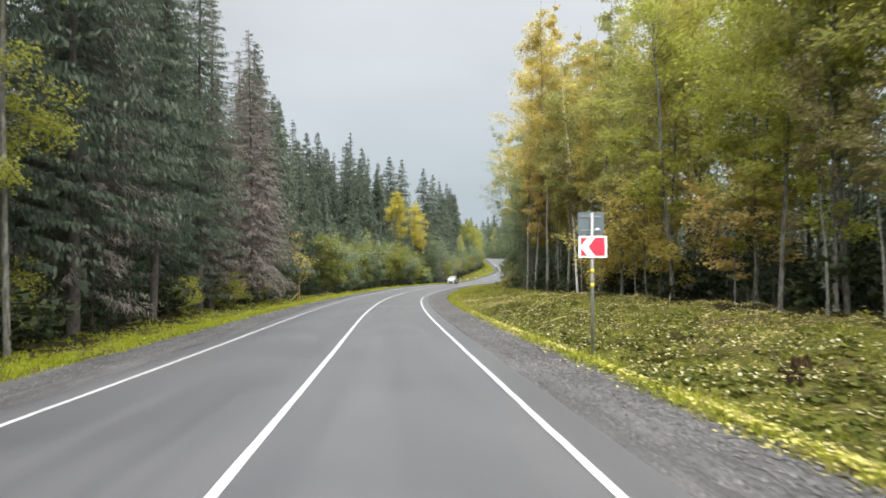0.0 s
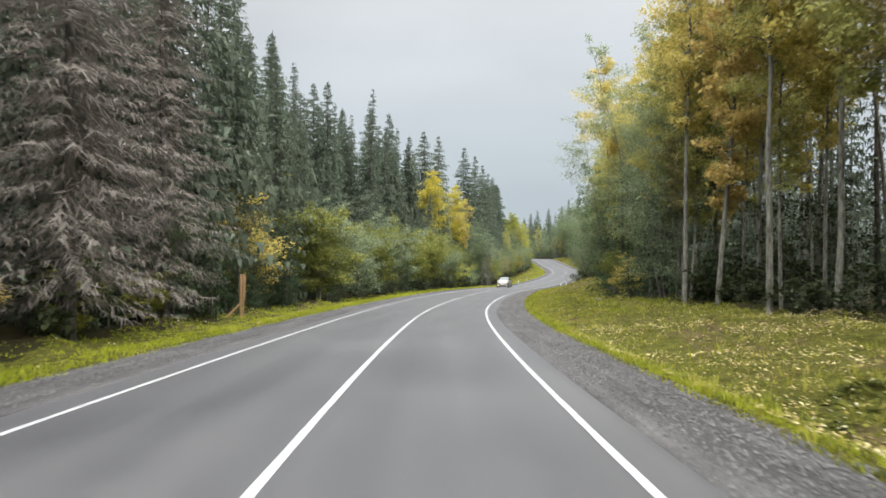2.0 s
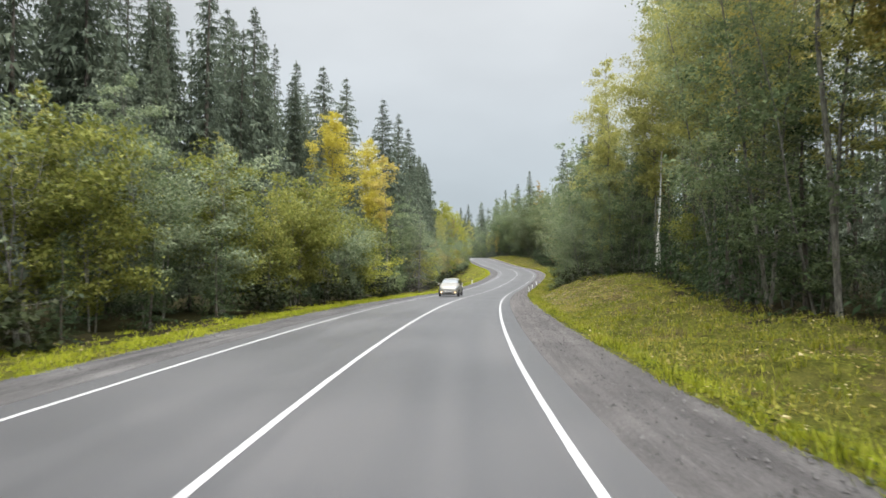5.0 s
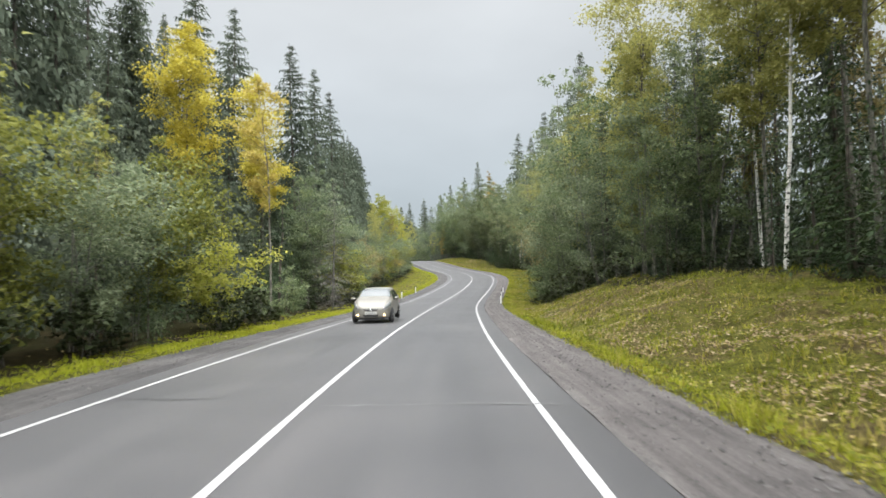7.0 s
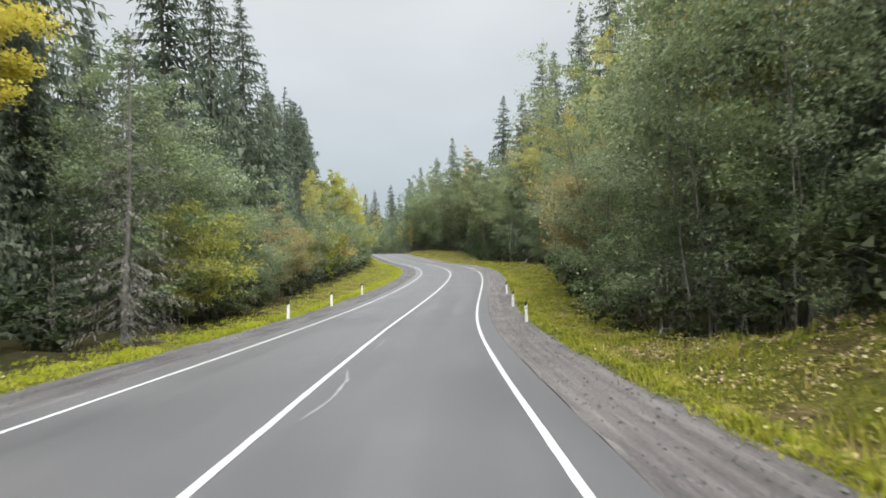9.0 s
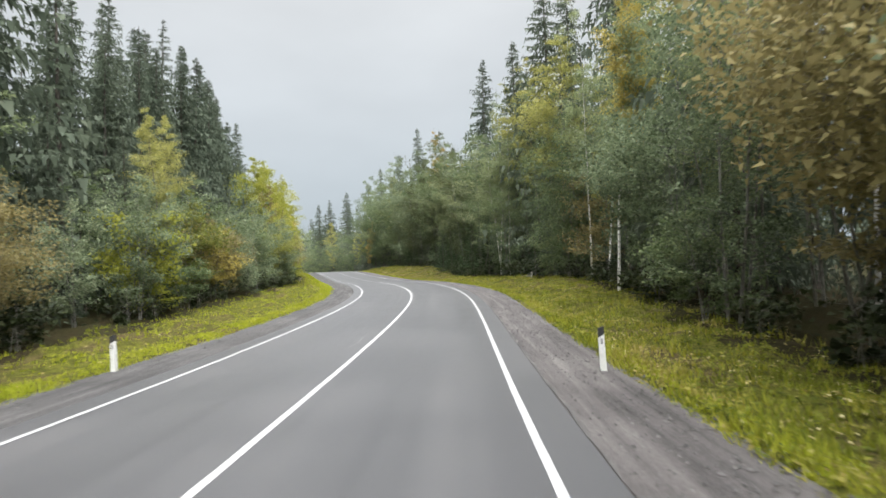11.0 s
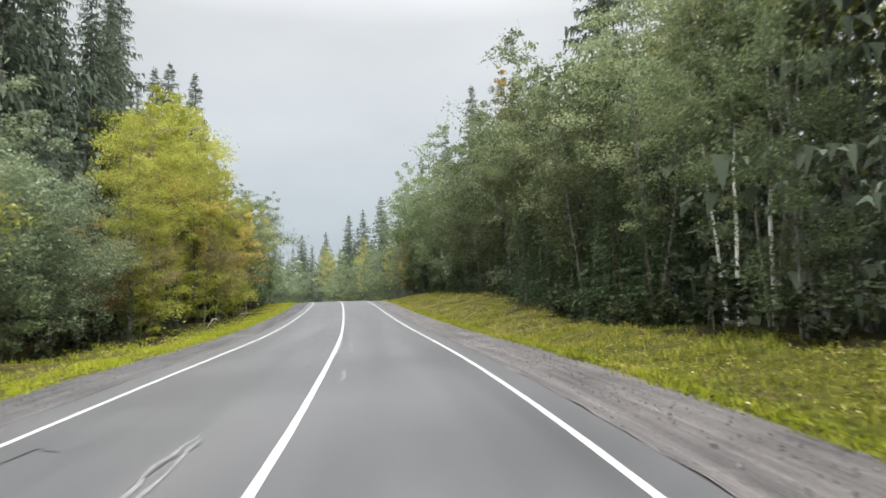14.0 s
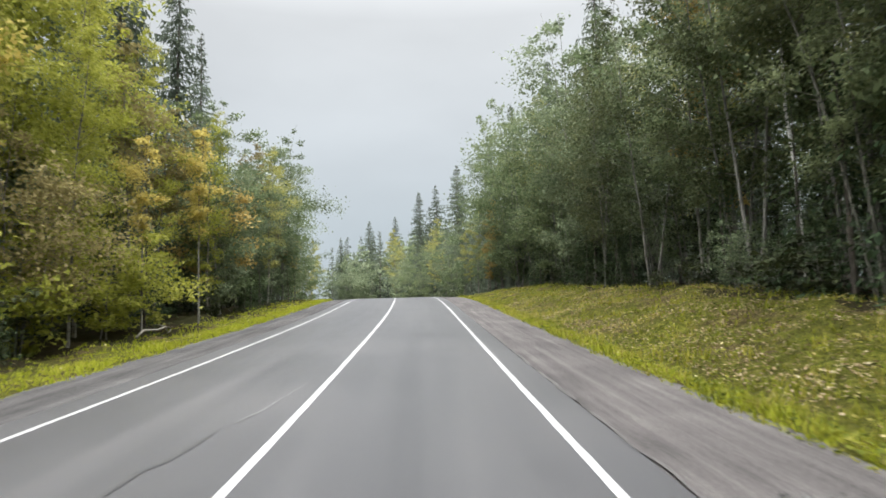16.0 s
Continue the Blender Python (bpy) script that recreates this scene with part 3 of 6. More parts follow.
def broadleaf_parts(seed, H, base, radius, limbs, leaves, leaf, rise=0.8, lean=0.0, peak=0.35, stems=1, hang=0.0, tuft=1.0, twiggy=0, sprays=5, thick=1.0):
    """Trunk, limbs and leaves of a broad-leaved tree or shrub: leaves sit in flat sprays along the twigs; base: where the crown begins, of its height."""
    rng = np.random.default_rng(seed)
    t_lines, t_rad, l_lines, l_rad, tips = [], [], [], [], []
    for k in range(stems):
        off = rng.normal(0, 0.12 * (stems > 1), 2)
        way = rng.normal(0, 0.03 + 0.05 * (stems > 1), 2) + (lean, 0)
        hh = H * (1 if k == 0 else rng.uniform(0.7, 0.97))
        zs = np.linspace(0, hh, 9)
        wig = np.cumsum(rng.normal(0, 0.010 * H, (9, 2)), axis=0) * (zs / hh)[:, None]
        line = np.c_[off + way * zs[:, None] + wig, zs]
        r0 = (0.0038 * H + 0.014) * (1 if stems == 1 else 0.75) * thick
        t_lines.append(line)
        t_rad.append(r0 * (1 - 0.9 * zs / hh))
        m = max(4, limbs // stems)
        for j in range(m):
            q = base + (0.97 - base) * ((j + rng.random()) / m)
            p0 = np.array([np.interp(q * hh, zs, line[:, c]) for c in range(3)])
            rel = (q - base) / (1 - base)
            shape = (min(1.0, 0.45 + rel / max(peak, 0.01) * 0.55) if rel < peak else max(0.12, 1 - ((rel - peak) / (1.02 - peak)) ** 1.7))
            L = radius * shape * rng.uniform(0.5, 1.2)
            a = rng.random() * 6.28
            d = np.array([math.cos(a), math.sin(a), rise * rng.uniform(0.5, 1.4)])
            d /= np.linalg.norm(d)
            f = np.linspace(0, 1, 4)
            pts = p0 + d * (L * f)[:, None] + np.array([0, 0, 1.0]) * (-(0.10 + hang) * L * f ** 2)[:, None] + np.r_[np.zeros((1, 3)), np.cumsum(rng.normal(0, 0.05 * L, (3, 3)), axis=0)]
            l_lines.append(pts)
            rr = max(0.010, r0 * (1 - 0.85 * q) * 0.5)
            l_rad.append(rr * (1 - 0.85 * f))
            for _ in range(sprays):
                i = rng.uniform(0.25, 1.0)
                q0 = np.array([np.interp(i, f, pts[:, c]) for c in range(3)])
                e = q0 + unit((d * np.array([1, 1, 0.6]) + rng.normal(0, 0.7, 3))[None])[0] * L * rng.uniform(0.18, 0.45)
                tips.append((q0, e, L, rng.choice([0.08, 0.5, 1.0, 1.9]) * (1.25 - 0.6 * rel)))
                if rng.random() < (0.8 if twiggy else 0.3):
                    l_lines.append(np.array([q0, e]))
                    l_rad.append(np.array([rr * 0.45, 0.004]))
            tips.append((p0 + d * L * 0.45, pts[-1], L, 1.25 - 0.6 * rel))
    per = max(3, leaves // len(tips))
    cen = []
    for q0, e, L, full in tips:
        k = int(per * full * rng.uniform(0.6, 1.4) * (0.15 + 1.45 * L / radius))
        f = rng.random(k) ** 0.7
        p = q0 + (e - q0) * f[:, None] + np.clip(rng.normal(0, 1, (k, 3)), -1.7, 1.7) * tuft * (0.07 + 0.115 * L) * np.array([1, 1, 0.55])
        p[:, 2] -= hang * rng.random(k) * 1.2
        cen.append(p)
    c = np.concatenate(cen)
    c = c[c[:, 2] > 0.08]
    n = len(c)
    ax = unit(rng.normal(0, 1, (n, 3)) * np.array([1, 1, 0.75]) + np.array([0, 0, -0.35 - 2 * hang]))
    ac = unit(np.cross(ax, rng.normal(0, 0.55, (n, 3)) + np.array([0, 0, 1.0])))
    l = leaf * rng.uniform(0.65, 1.35, n)
    v, f = blades(c, ax, ac, l, l * rng.uniform(0.6, 0.95, n))
    return tubes(t_lines, t_rad, 7 if stems == 1 else 5), tubes(l_lines, l_rad, 3), (v, f)


def spruce(label, needles, bark, group="spruces of the roadside forest", name="spruce_tree", **k):
    root = tagged(empty(name), label, "tree", group)
    t, c = spruce_parts(**k)
    part("trunk", sheet("trunk", *t, bark), bark, root, smooth=True)
    part("crown", sheet("crown", *c, needles), needles, root)
    return root


def broadleaf(label, leaves_mat, bark, name="broadleaf_tree", category="tree", group="broad-leaved trees of the forest edge", **k):
    root = tagged(empty(name), label, category, group)
    t, l, c = broadleaf_parts(**k)
    wood = np.concatenate([t[0], l[0]]), t[1] + (np.array(l[1]) + len(t[0])).tolist()
    part("trunk", sheet("trunk", *wood, bark), bark, root, smooth=True)
    part("crown", sheet("crown", *c, leaves_mat), leaves_mat, root)
    return root


SPARE = {}


def kind(key, maker, **k):
    SPARE.setdefault(key, []).append([maker, k, None])
    if maker is broadleaf and k["H"] > 7:
        far = dict(k, leaves=int(k["leaves"] * 0.42), leaf=k["leaf"] * 1.28, limbs=int(k["limbs"] * 0.6))
        SPARE.setdefault(key + "_back", []).append([maker, far, None])


def kinds():
    edge = dict(needles=SPRUCE, bark=DARK_BARK)
    for i in range(4):
        kind("spruce", spruce, label="tall dark green spruce with drooping boughs at the forest edge", **edge,
             seed=10 + i, H=25.0, spread=4.2 + 0.4 * (i % 2), twigs=40, levels=60, per=8, droop=0.50, bare=0.09 + 0.05 * (i % 3), twig=0.38, thin=0.062, mass=26, broad=0.34, slim=True)
    for i in range(3):
        kind("back_spruce", spruce, label="tall dark green spruce standing behind the forest edge", **edge,
             seed=15 + i, H=25.0, spread=4.5 + 0.4 * i, twigs=15, levels=56, per=8, droop=0.44, bare=0.05, twig=0.55, thin=0.20, mass=7, broad=0.60)
    for i in range(3):
        kind("far_spruce", spruce, label="tall dark spruce deep in the forest", **edge,
             seed=25 + i, H=25.0, spread=3.3, twigs=5, levels=34, per=6, droop=0.44, bare=0.05, twig=0.8, thin=0.3)
    for i in range(3):
        kind("thin_spruce", spruce, label="slender tall spruce with open crown and bare lower trunk", **edge,
             seed=20 + i, H=27.0, spread=3.2, twigs=14, levels=54, per=7, droop=0.42, bare=0.16, sparse=0.14, twig=0.52, thin=0.19, mass=5, broad=0.58)
    for i in range(3):
        kind("young_spruce", spruce, label="small young green spruce under the taller trees", needles=YOUNG, bark=DARK_BARK, name="young_spruce", group="young spruces",
             seed=30 + i, H=5.0, spread=1.5, twigs=14, levels=25, per=8, droop=0.22, bare=0.02, twig=0.28, thin=0.13, mass=3, broad=0.20, hang=0.5, slim=True)
    for i in range(2):
        kind("dead_spruce", spruce, label="dying spruce with brown needles and bare lower boughs", needles=BROWN, bark=DARK_BARK, name="dead_spruce", group="dying spruces",
             seed=40 + i, H=22.0, spread=3.8, twigs=52, levels=56, per=8, droop=0.48, bare=0.08, twig=0.55, thin=0.060, mass=0, hang=1.2)
    kind("grey_spruce", spruce, label="bare dead spruce with grey lichen-covered twigs", needles=GREY, bark=GREY_BARK, name="dead_spruce", group="dying spruces",
         seed=45, H=10.0, spread=2.6, twigs=34, levels=40, per=7, droop=0.45, bare=0.05, sparse=0.1, twig=0.34, thin=0.07, mass=0, hang=1.1)
    for i in range(2):
        kind("yellow_birch", broadleaf, label="slim birch with a bright yellow autumn crown", leaves_mat=YELLOW, bark=GREY_BARK, name="birch_tree", group="autumn birches",
             seed=50 + i, H=17.0, base=0.40, radius=2.5, limbs=60, leaves=17000, leaf=0.13, rise=1.1, peak=0.35, tuft=1.15)
    for i in range(2):
        kind("lime_birch", broadleaf, label="full birch turning lime yellow at the forest edge", leaves_mat=LIME, bark=PALE_BARK, name="birch_tree", group="autumn birches",
             seed=55 + i, H=14.0, base=0.16, radius=3.6, limbs=58, leaves=18000, leaf=0.14, rise=0.7, peak=0.35)
    for i in range(3):
        kind("gold_birch", broadleaf, label="tall birch with golden autumn leaves and thin pale trunk", leaves_mat=GOLD, bark=PALE_BARK, name="birch_tree", group="autumn birches",
             seed=60 + i, H=18.0, base=0.33 + 0.05 * i, radius=2.3, limbs=56, leaves=15500, leaf=0.105, rise=1.1, peak=0.4, hang=0.1, tuft=0.85)
    kind("near_birch", broadleaf, label="roadside birch with small lime-yellow leaves on thin hanging twigs", leaves_mat=LIME, bark=PALE_BARK, name="birch_tree", group="autumn birches",
         seed=130, H=17.0, base=0.24, radius=2.6, limbs=56, leaves=17000, leaf=0.085, rise=0.6, peak=0.4, hang=0.3, tuft=0.7)
    for i in range(3):
        kind("green_aspen", broadleaf, label="tall aspen with lime-yellow leaves and pale trunk", leaves_mat=LIME, bark=PALE_BARK, name="aspen_tree", group="roadside aspens",
             seed=120 + i, H=18.0, base=0.12 + 0.06 * i, radius=3.0, limbs=54, leaves=14500, leaf=0.125, rise=0.8, peak=0.4, hang=0.1)
    for i in range(3):
        kind("olive_birch", broadleaf, label="tall birch with yellowing green leaves and pale trunk", leaves_mat=OLIVE, bark=PALE_BARK, name="birch_tree", group="autumn birches",
             seed=65 + i, H=18.0, base=0.20 + 0.08 * i, radius=2.6, limbs=54, leaves=15500, leaf=0.11, rise=0.9, peak=0.4, hang=0.12, tuft=0.85)
    for i in range(2):
        kind("white_birch", broadleaf, label="white-trunked birch with thinning yellow-green crown", leaves_mat=OLIVE, bark=BIRCH_BARK, name="birch_tree", group="autumn birches",
             seed=70 + i, H=18.0, base=0.36, radius=2.9, limbs=36, leaves=9500, leaf=0.14, rise=0.8, lean=-0.03 + 0.05 * i, peak=0.4, hang=0.25)
    for i in range(2):
        kind("pale_birch", broadleaf, label="white-trunked birch with thin grey-green crown", leaves_mat=PALE_ALDER, bark=BIRCH_BARK, name="birch_tree", group="autumn birches",
             seed=72 + i, H=18.0, base=0.40, radius=2.2, limbs=34, leaves=9500, leaf=0.12, rise=0.8, lean=0.03 - 0.05 * i, peak=0.4, hang=0.25)
    for i in range(3):
        kind("alder", broadleaf, label="leafy dark green alder at the forest edge", leaves_mat=(ALDER, WILLOW, ALDER)[i], bark=GREY_BARK, name="alder_tree", group="alders",
             seed=75 + i, H=15.0, base=0.08, radius=3.4, limbs=46, leaves=10500, leaf=0.15, rise=0.55, peak=0.4, stems=2)
    for i in range(2):
        kind("tall_alder", broadleaf, label="tall grey-green alder with thin pale stems", leaves_mat=PALE_ALDER, bark=PALE_BARK, name="alder_tree", group="alders",
             seed=145 + i, H=18.0, base=0.22, radius=2.7, limbs=54, leaves=15500, leaf=0.10, rise=0.9, peak=0.4, stems=2)
    for i in range(2):
        kind("dark_alder", broadleaf, label="dense dark green alder above the roadside bank", leaves_mat=DARK_ALDER, bark=GREY_BARK, name="alder_tree", group="alders",
             seed=150 + i, H=14.0, base=0.16, radius=2.9, limbs=50, leaves=14500, leaf=0.105, rise=0.7, peak=0.4, stems=2)
    for i in range(2):
        kind("near_alder", broadleaf, label="leafy green alder overhanging the roadside bank", leaves_mat=(WILLOW, ALDER)[i], bark=GREY_BARK, name="alder_tree", group="alders",
             seed=140 + i, H=11.0, base=0.08, radius=2.9, limbs=54, leaves=14500, leaf=0.092, rise=0.6, peak=0.4, stems=3)
    for i in range(3):
        kind("willow", broadleaf, label="bushy grey-green willow leaning over the verge", leaves_mat=WILLOW, bark=GREY_BARK, name="willow_tree", group="willows",
             seed=80 + i, H=8.5, base=0.11, radius=2.7, limbs=42, leaves=9000, leaf=0.125, rise=0.6, peak=0.4, stems=3)
    for i in range(2):
        kind("small_willow", broadleaf, label="low grey-green willow bush at the verge", leaves_mat=(WILLOW, ALDER)[i], bark=GREY_BARK, name="willow_bush", category="shrub", group="bushes at the forest edge",
             seed=83 + i, H=4.0, base=0.05, radius=1.7, limbs=24, leaves=3800, leaf=0.11, rise=0.6, peak=0.4, stems=3)
    for i in range(2):
        kind("olive_bush", broadleaf, label="rounded yellow-green alder bush at the road verge", leaves_mat=BUSH, bark=GREY_BARK, name="alder_bush", category="shrub", group="bushes at the forest edge",
             seed=85 + i, H=6.5, base=0.12, radius=2.5, limbs=44, leaves=9500, leaf=0.12, rise=0.6, peak=0.45, stems=3)
    kind("russet_tree", broadleaf, label="small tree with thin russet leaves", leaves_mat=RUSSET, bark=GREY_BARK, name="rowan_tree", group="rowans",
         seed=90, H=8.0, base=0.15, radius=2.7, limbs=38, leaves=8000, leaf=0.11, rise=0.6, peak=0.4, stems=2, twiggy=1)
    for i in range(2):
        kind("amber_bush", broadleaf, label="small rowan with orange autumn leaves", leaves_mat=(GOLD, AMBER)[i], bark=GREY_BARK, name="rowan_bush", category="shrub", group="bushes at the forest edge",
             seed=92 + i, H=5.5, base=0.2, radius=2.0, limbs=30, leaves=3800, leaf=0.14, rise=0.5, peak=0.5, stems=2)
    kind("amber_birch", broadleaf, label="birch with orange autumn crown", leaves_mat=AMBER, bark=PALE_BARK, name="birch_tree", group="autumn birches",
         seed=95, H=18.0, base=0.15, radius=1.8, limbs=46, leaves=11000, leaf=0.15, rise=0.9, peak=0.35)
    for i in range(2):
        kind("gold_bush", broadleaf, label="low hazel bush with golden leaves", leaves_mat=LIME, bark=GREY_BARK, name="hazel_bush", category="shrub", group="bushes at the forest edge",
             seed=97 + i, H=4.0, base=0.06, radius=1.8, limbs=30, leaves=3800, leaf=0.13, rise=0.5, peak=0.5, stems=3)
    # Undergrowth with the wood's shade already in its leaf colour.
    kind("undergrowth", broadleaf, label="low leafy undergrowth bush, leaf colour darkened for forest shade", leaves_mat=SHADE_DARKENED, bark=GREY_BARK, name="undergrowth_bush", category="shrub", group="bushes at the forest edge",
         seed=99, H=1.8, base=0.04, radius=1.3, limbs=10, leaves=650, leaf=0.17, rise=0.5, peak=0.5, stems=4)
    for i in range(2):
        kind("pole_tree", broadleaf, label="thin bare-stemmed young tree with sparse leaves", leaves_mat=(RUSSET, GOLD)[i], bark=PALE_BARK, name="young_tree", group="thin young trees",
             seed=103 + i, H=11.0, base=0.42, radius=1.5, limbs=22, leaves=2200, leaf=0.15, rise=1.0, peak=0.5, twiggy=1)


kinds()
TURNS = random.Random(7)
DEEP = []


def plant(key, s, u, height, turn=None, sink=0.05):
    """Puts a tree of that kind on the ground at s, u with that height."""
    pool = SPARE[key]
    luck = random.Random("%s %.2f %.2f" % (key, s, u))
    item = pool[luck.randrange(len(pool))]
    if key == "far_spruce":
        DEEP.append((s, u, height))
        return None
    x, y = plan(s, u)
    z = ground_z(s, u)
    k = height / item[1]["H"]
    w = k * luck.uniform(0.95, 1.2) * (1.0 if k > 0.85 else min(1.0, 0.85 / k) ** 0.35)
    tilt = luck.uniform(-1.6, 1.6), luck.uniform(-1.6, 1.6)
    m = pose(float(x[0]), float(y[0]), float(z[0]) - sink, tilt[0], tilt[1], luck.uniform(0, 360) if turn is None else turn) @ Matrix.Diagonal((w, w, k, 1))
    if item[2]:
        ob = copy_thing(item[2], Matrix())
    else:
        ob = item[2] = item[0](**item[1])
    ob.matrix_basis = m
    return ob


def row(s0, s1, step, u_of, spread_u, mix, jitter=0.45):
    """A loose row of trees along the road; mix: (weight, kind, least height, greatest height)."""
    s = s0
    total = sum(m[0] for m in mix)
    while s < s1:
        r, pick = TURNS.random() * total, mix[-1]
        for m in mix:
            r -= m[0]
            if r <= 0:
                pick = m
                break
        ss = s + TURNS.uniform(-jitter, jitter) * step
        uu = (u_of(ss) if callable(u_of) else u_of) + TURNS.uniform(-spread_u, spread_u)
        plant(pick[1], ss, uu, TURNS.uniform(pick[2], pick[3]))
        s += step


def left(d):
    return lambda s: float(along(WOODS_L, s)) - d


def right(d):
    return lambda s: float(along(WOODS_R, s)) + d


# trees that stand out, one by one
def stand(trees):
    for key, s, u, h in trees:
        plant(key, s, u, h)


# left, along the first spruces
stand((("gold_bush", 7, -9.5, 4.2), ("amber_bush", 9.5, -9.4, 3.4), ("near_birch", 14.2, -8.9, 16), ("dead_spruce", 21.5, -11.2, 21), ("dead_spruce", 43.5, -10.6, 20),
       ("dead_spruce", 47.2, -12.6, 20), ("dead_spruce", 50.8, -11.6, 19), ("young_spruce", 57.5, -11.4, 5.5), ("amber_bush", 59, -12.4, 6.8),
       ("russet_tree", 60, -13.2, 7.5), ("young_spruce", 63, -11.2, 5), ("amber_bush", 64, -12.8, 6)))
# left, along the willows
stand((("olive_bush", 67.5, -10.2, 7), ("willow", 75.1, -10.2, 7), ("olive_bush", 81.2, -10.2, 6.6), ("willow", 88.4, -10, 7.5), ("olive_bush", 92, -9.6, 6),
       ("olive_bush", 96.5, -9.8, 7.6), ("olive_bush", 102, -9.8, 7.2)))
# left, round the birches
stand((("gold_bush", 113.3, -9.4, 4.5), ("yellow_birch", 128.2, -18.3, 20.8), ("yellow_birch", 134, -15.3, 18.5), ("pole_tree", 123.2, -10.6, 14.5), ("young_spruce", 127.5, -11.6, 8),
       ("grey_spruce", 132.1, -9.2, 9.5), ("alder", 137, -13.5, 13), ("olive_bush", 138.2, -10.6, 5.5), ("gold_bush", 141.2, -11.2, 5.2),
       ("willow", 147.3, -12, 6)))
# left, past the bend
stand((("gold_bush", 170, -14.2, 5.6), ("olive_birch", 175.5, -15.6, 11.5), ("olive_birch", 178.5, -16.4, 12), ("amber_bush", 180.8, -14, 5), ("russet_tree", 183.5, -13.8, 5.2),
       ("russet_tree", 187, -14, 5), ("willow", 192.5, -13.4, 6.5), ("willow", 197, -12.8, 7), ("willow", 201.5, -12.2, 6.5), ("lime_birch", 229.5, -15.8, 17.6), ("lime_birch", 233.5, -14.6, 17), ("green_aspen", 216.5, -11.4, 12.5), ("green_aspen", 221, -12.4, 14.5),
       ("green_aspen", 225, -11.2, 14.5), ("green_aspen", 227.5, -13.4, 16.5), ("green_aspen", 231, -11.6, 14), ("green_aspen", 235.5, -11.2, 13), ("amber_bush", 244.2, -11.6, 8.4),
       ("alder", 250, -11.8, 13), ("alder", 258, -11.4, 14), ("alder", 266, -11.8, 15), ("alder", 274, -13.6, 16.5), ("alder", 283, -14.6, 16), ("alder", 292, -15, 15.5)))
# left, the tall spruces that rise over the rest
stand((("back_spruce", 78.9, -24.4, 30), ("back_spruce", 89.4, -26.3, 29), ("back_spruce", 97.8, -25, 26), ("back_spruce", 102.3, -25.4, 23.5), ("back_spruce", 106.8, -25, 25.5), ("back_spruce", 113, -28, 27),
       ("back_spruce", 124, -29.2, 30.5), ("back_spruce", 130.2, -27.6, 28.3), ("back_spruce", 130.8, -24.2, 27.5), ("back_spruce", 141.3, -25, 31), ("back_spruce", 146.8, -25, 31), ("back_spruce", 155.7, -21.1, 29.8),
       ("back_spruce", 161.2, -20.6, 28.3), ("back_spruce", 166.7, -19.9, 27), ("thin_spruce", 173, -19.8, 22), ("back_spruce", 187, -22.5, 22), ("back_spruce", 197.1, -22.5, 23), ("back_spruce", 223.8, -20.7, 28.8),
       ("back_spruce", 206, -20.8, 25), ("back_spruce", 212.5, -21.6, 27), ("back_spruce", 218, -19.8, 25), ("back_spruce", 229, -19.4, 25), ("thin_spruce", 235, -21.4, 28), ("back_spruce", 242.4, -22.7, 31.8), ("back_spruce", 250.5, -19.6, 27), ("back_spruce", 258.2, -18.6, 28.1), ("thin_spruce", 263, -18, 24)))
# right, the birch wood
stand((("olive_birch", 12, 14.5, 17), ("olive_birch", 17, 13.6, 17), ("amber_bush", 22, 13.4, 5.5), ("lime_birch", 24, 15, 17), ("amber_bush", 28, 13.4, 6),
       ("amber_bush", 37, 13.6, 5.5), ("white_birch", 43, 14.4, 17), ("white_birch", 44.5, 13.2, 18), ("gold_birch", 50, 12, 25), ("amber_birch", 54, 11.6, 26),
       ("gold_birch", 58, 11.4, 25.5), ("young_spruce", 61, 14, 9), ("olive_birch", 62, 12.4, 20)))
# right, before the bank
stand((("young_spruce", 66, 12.2, 7.5), ("tall_alder", 63.5, 12.8, 18), ("near_alder", 61.5, 12.2, 11), ("young_spruce", 70, 12.6, 8.5), ("young_spruce", 73.1, 13.4, 9),
       ("near_alder", 64.5, 12.2, 12), ("tall_alder", 73.5, 12.4, 20), ("gold_birch", 78.5, 12.6, 21), ("gold_birch", 82, 12.2, 22), ("young_spruce", 75.6, 10.8, 6), ("olive_birch", 79, 12, 16), ("alder", 80.2, 13, 12), ("olive_birch", 84, 11.5, 15), ("alder", 84.3, 11.2, 12),
       ("alder", 88.4, 12.2, 13), ("olive_birch", 89, 11.6, 15), ("young_spruce", 92.5, 12.6, 7), ("young_spruce", 97.7, 12.8, 8), ("white_birch", 111.7, 13, 19)))
# right, in the bend
stand((("white_birch", 115.9, 14.2, 19), ("near_alder", 119, 9.8, 9), ("near_alder", 123.2, 8.8, 11), ("near_alder", 127.4, 8.2, 10), ("near_alder", 131.6, 8, 12),
       ("near_alder", 136.2, 8.2, 12), ("pale_birch", 180.4, 10.8, 15), ("back_spruce", 167.2, 12.8, 30.8), ("back_spruce", 184.1, 15.8, 32), ("back_spruce", 191.4, 15.4, 29.4),
       ("back_spruce", 197.1, 15.1, 30), ("back_spruce", 203.3, 14.3, 26.7), ("gold_birch", 172, 10.6, 17), ("olive_birch", 187, 12.6, 20)))
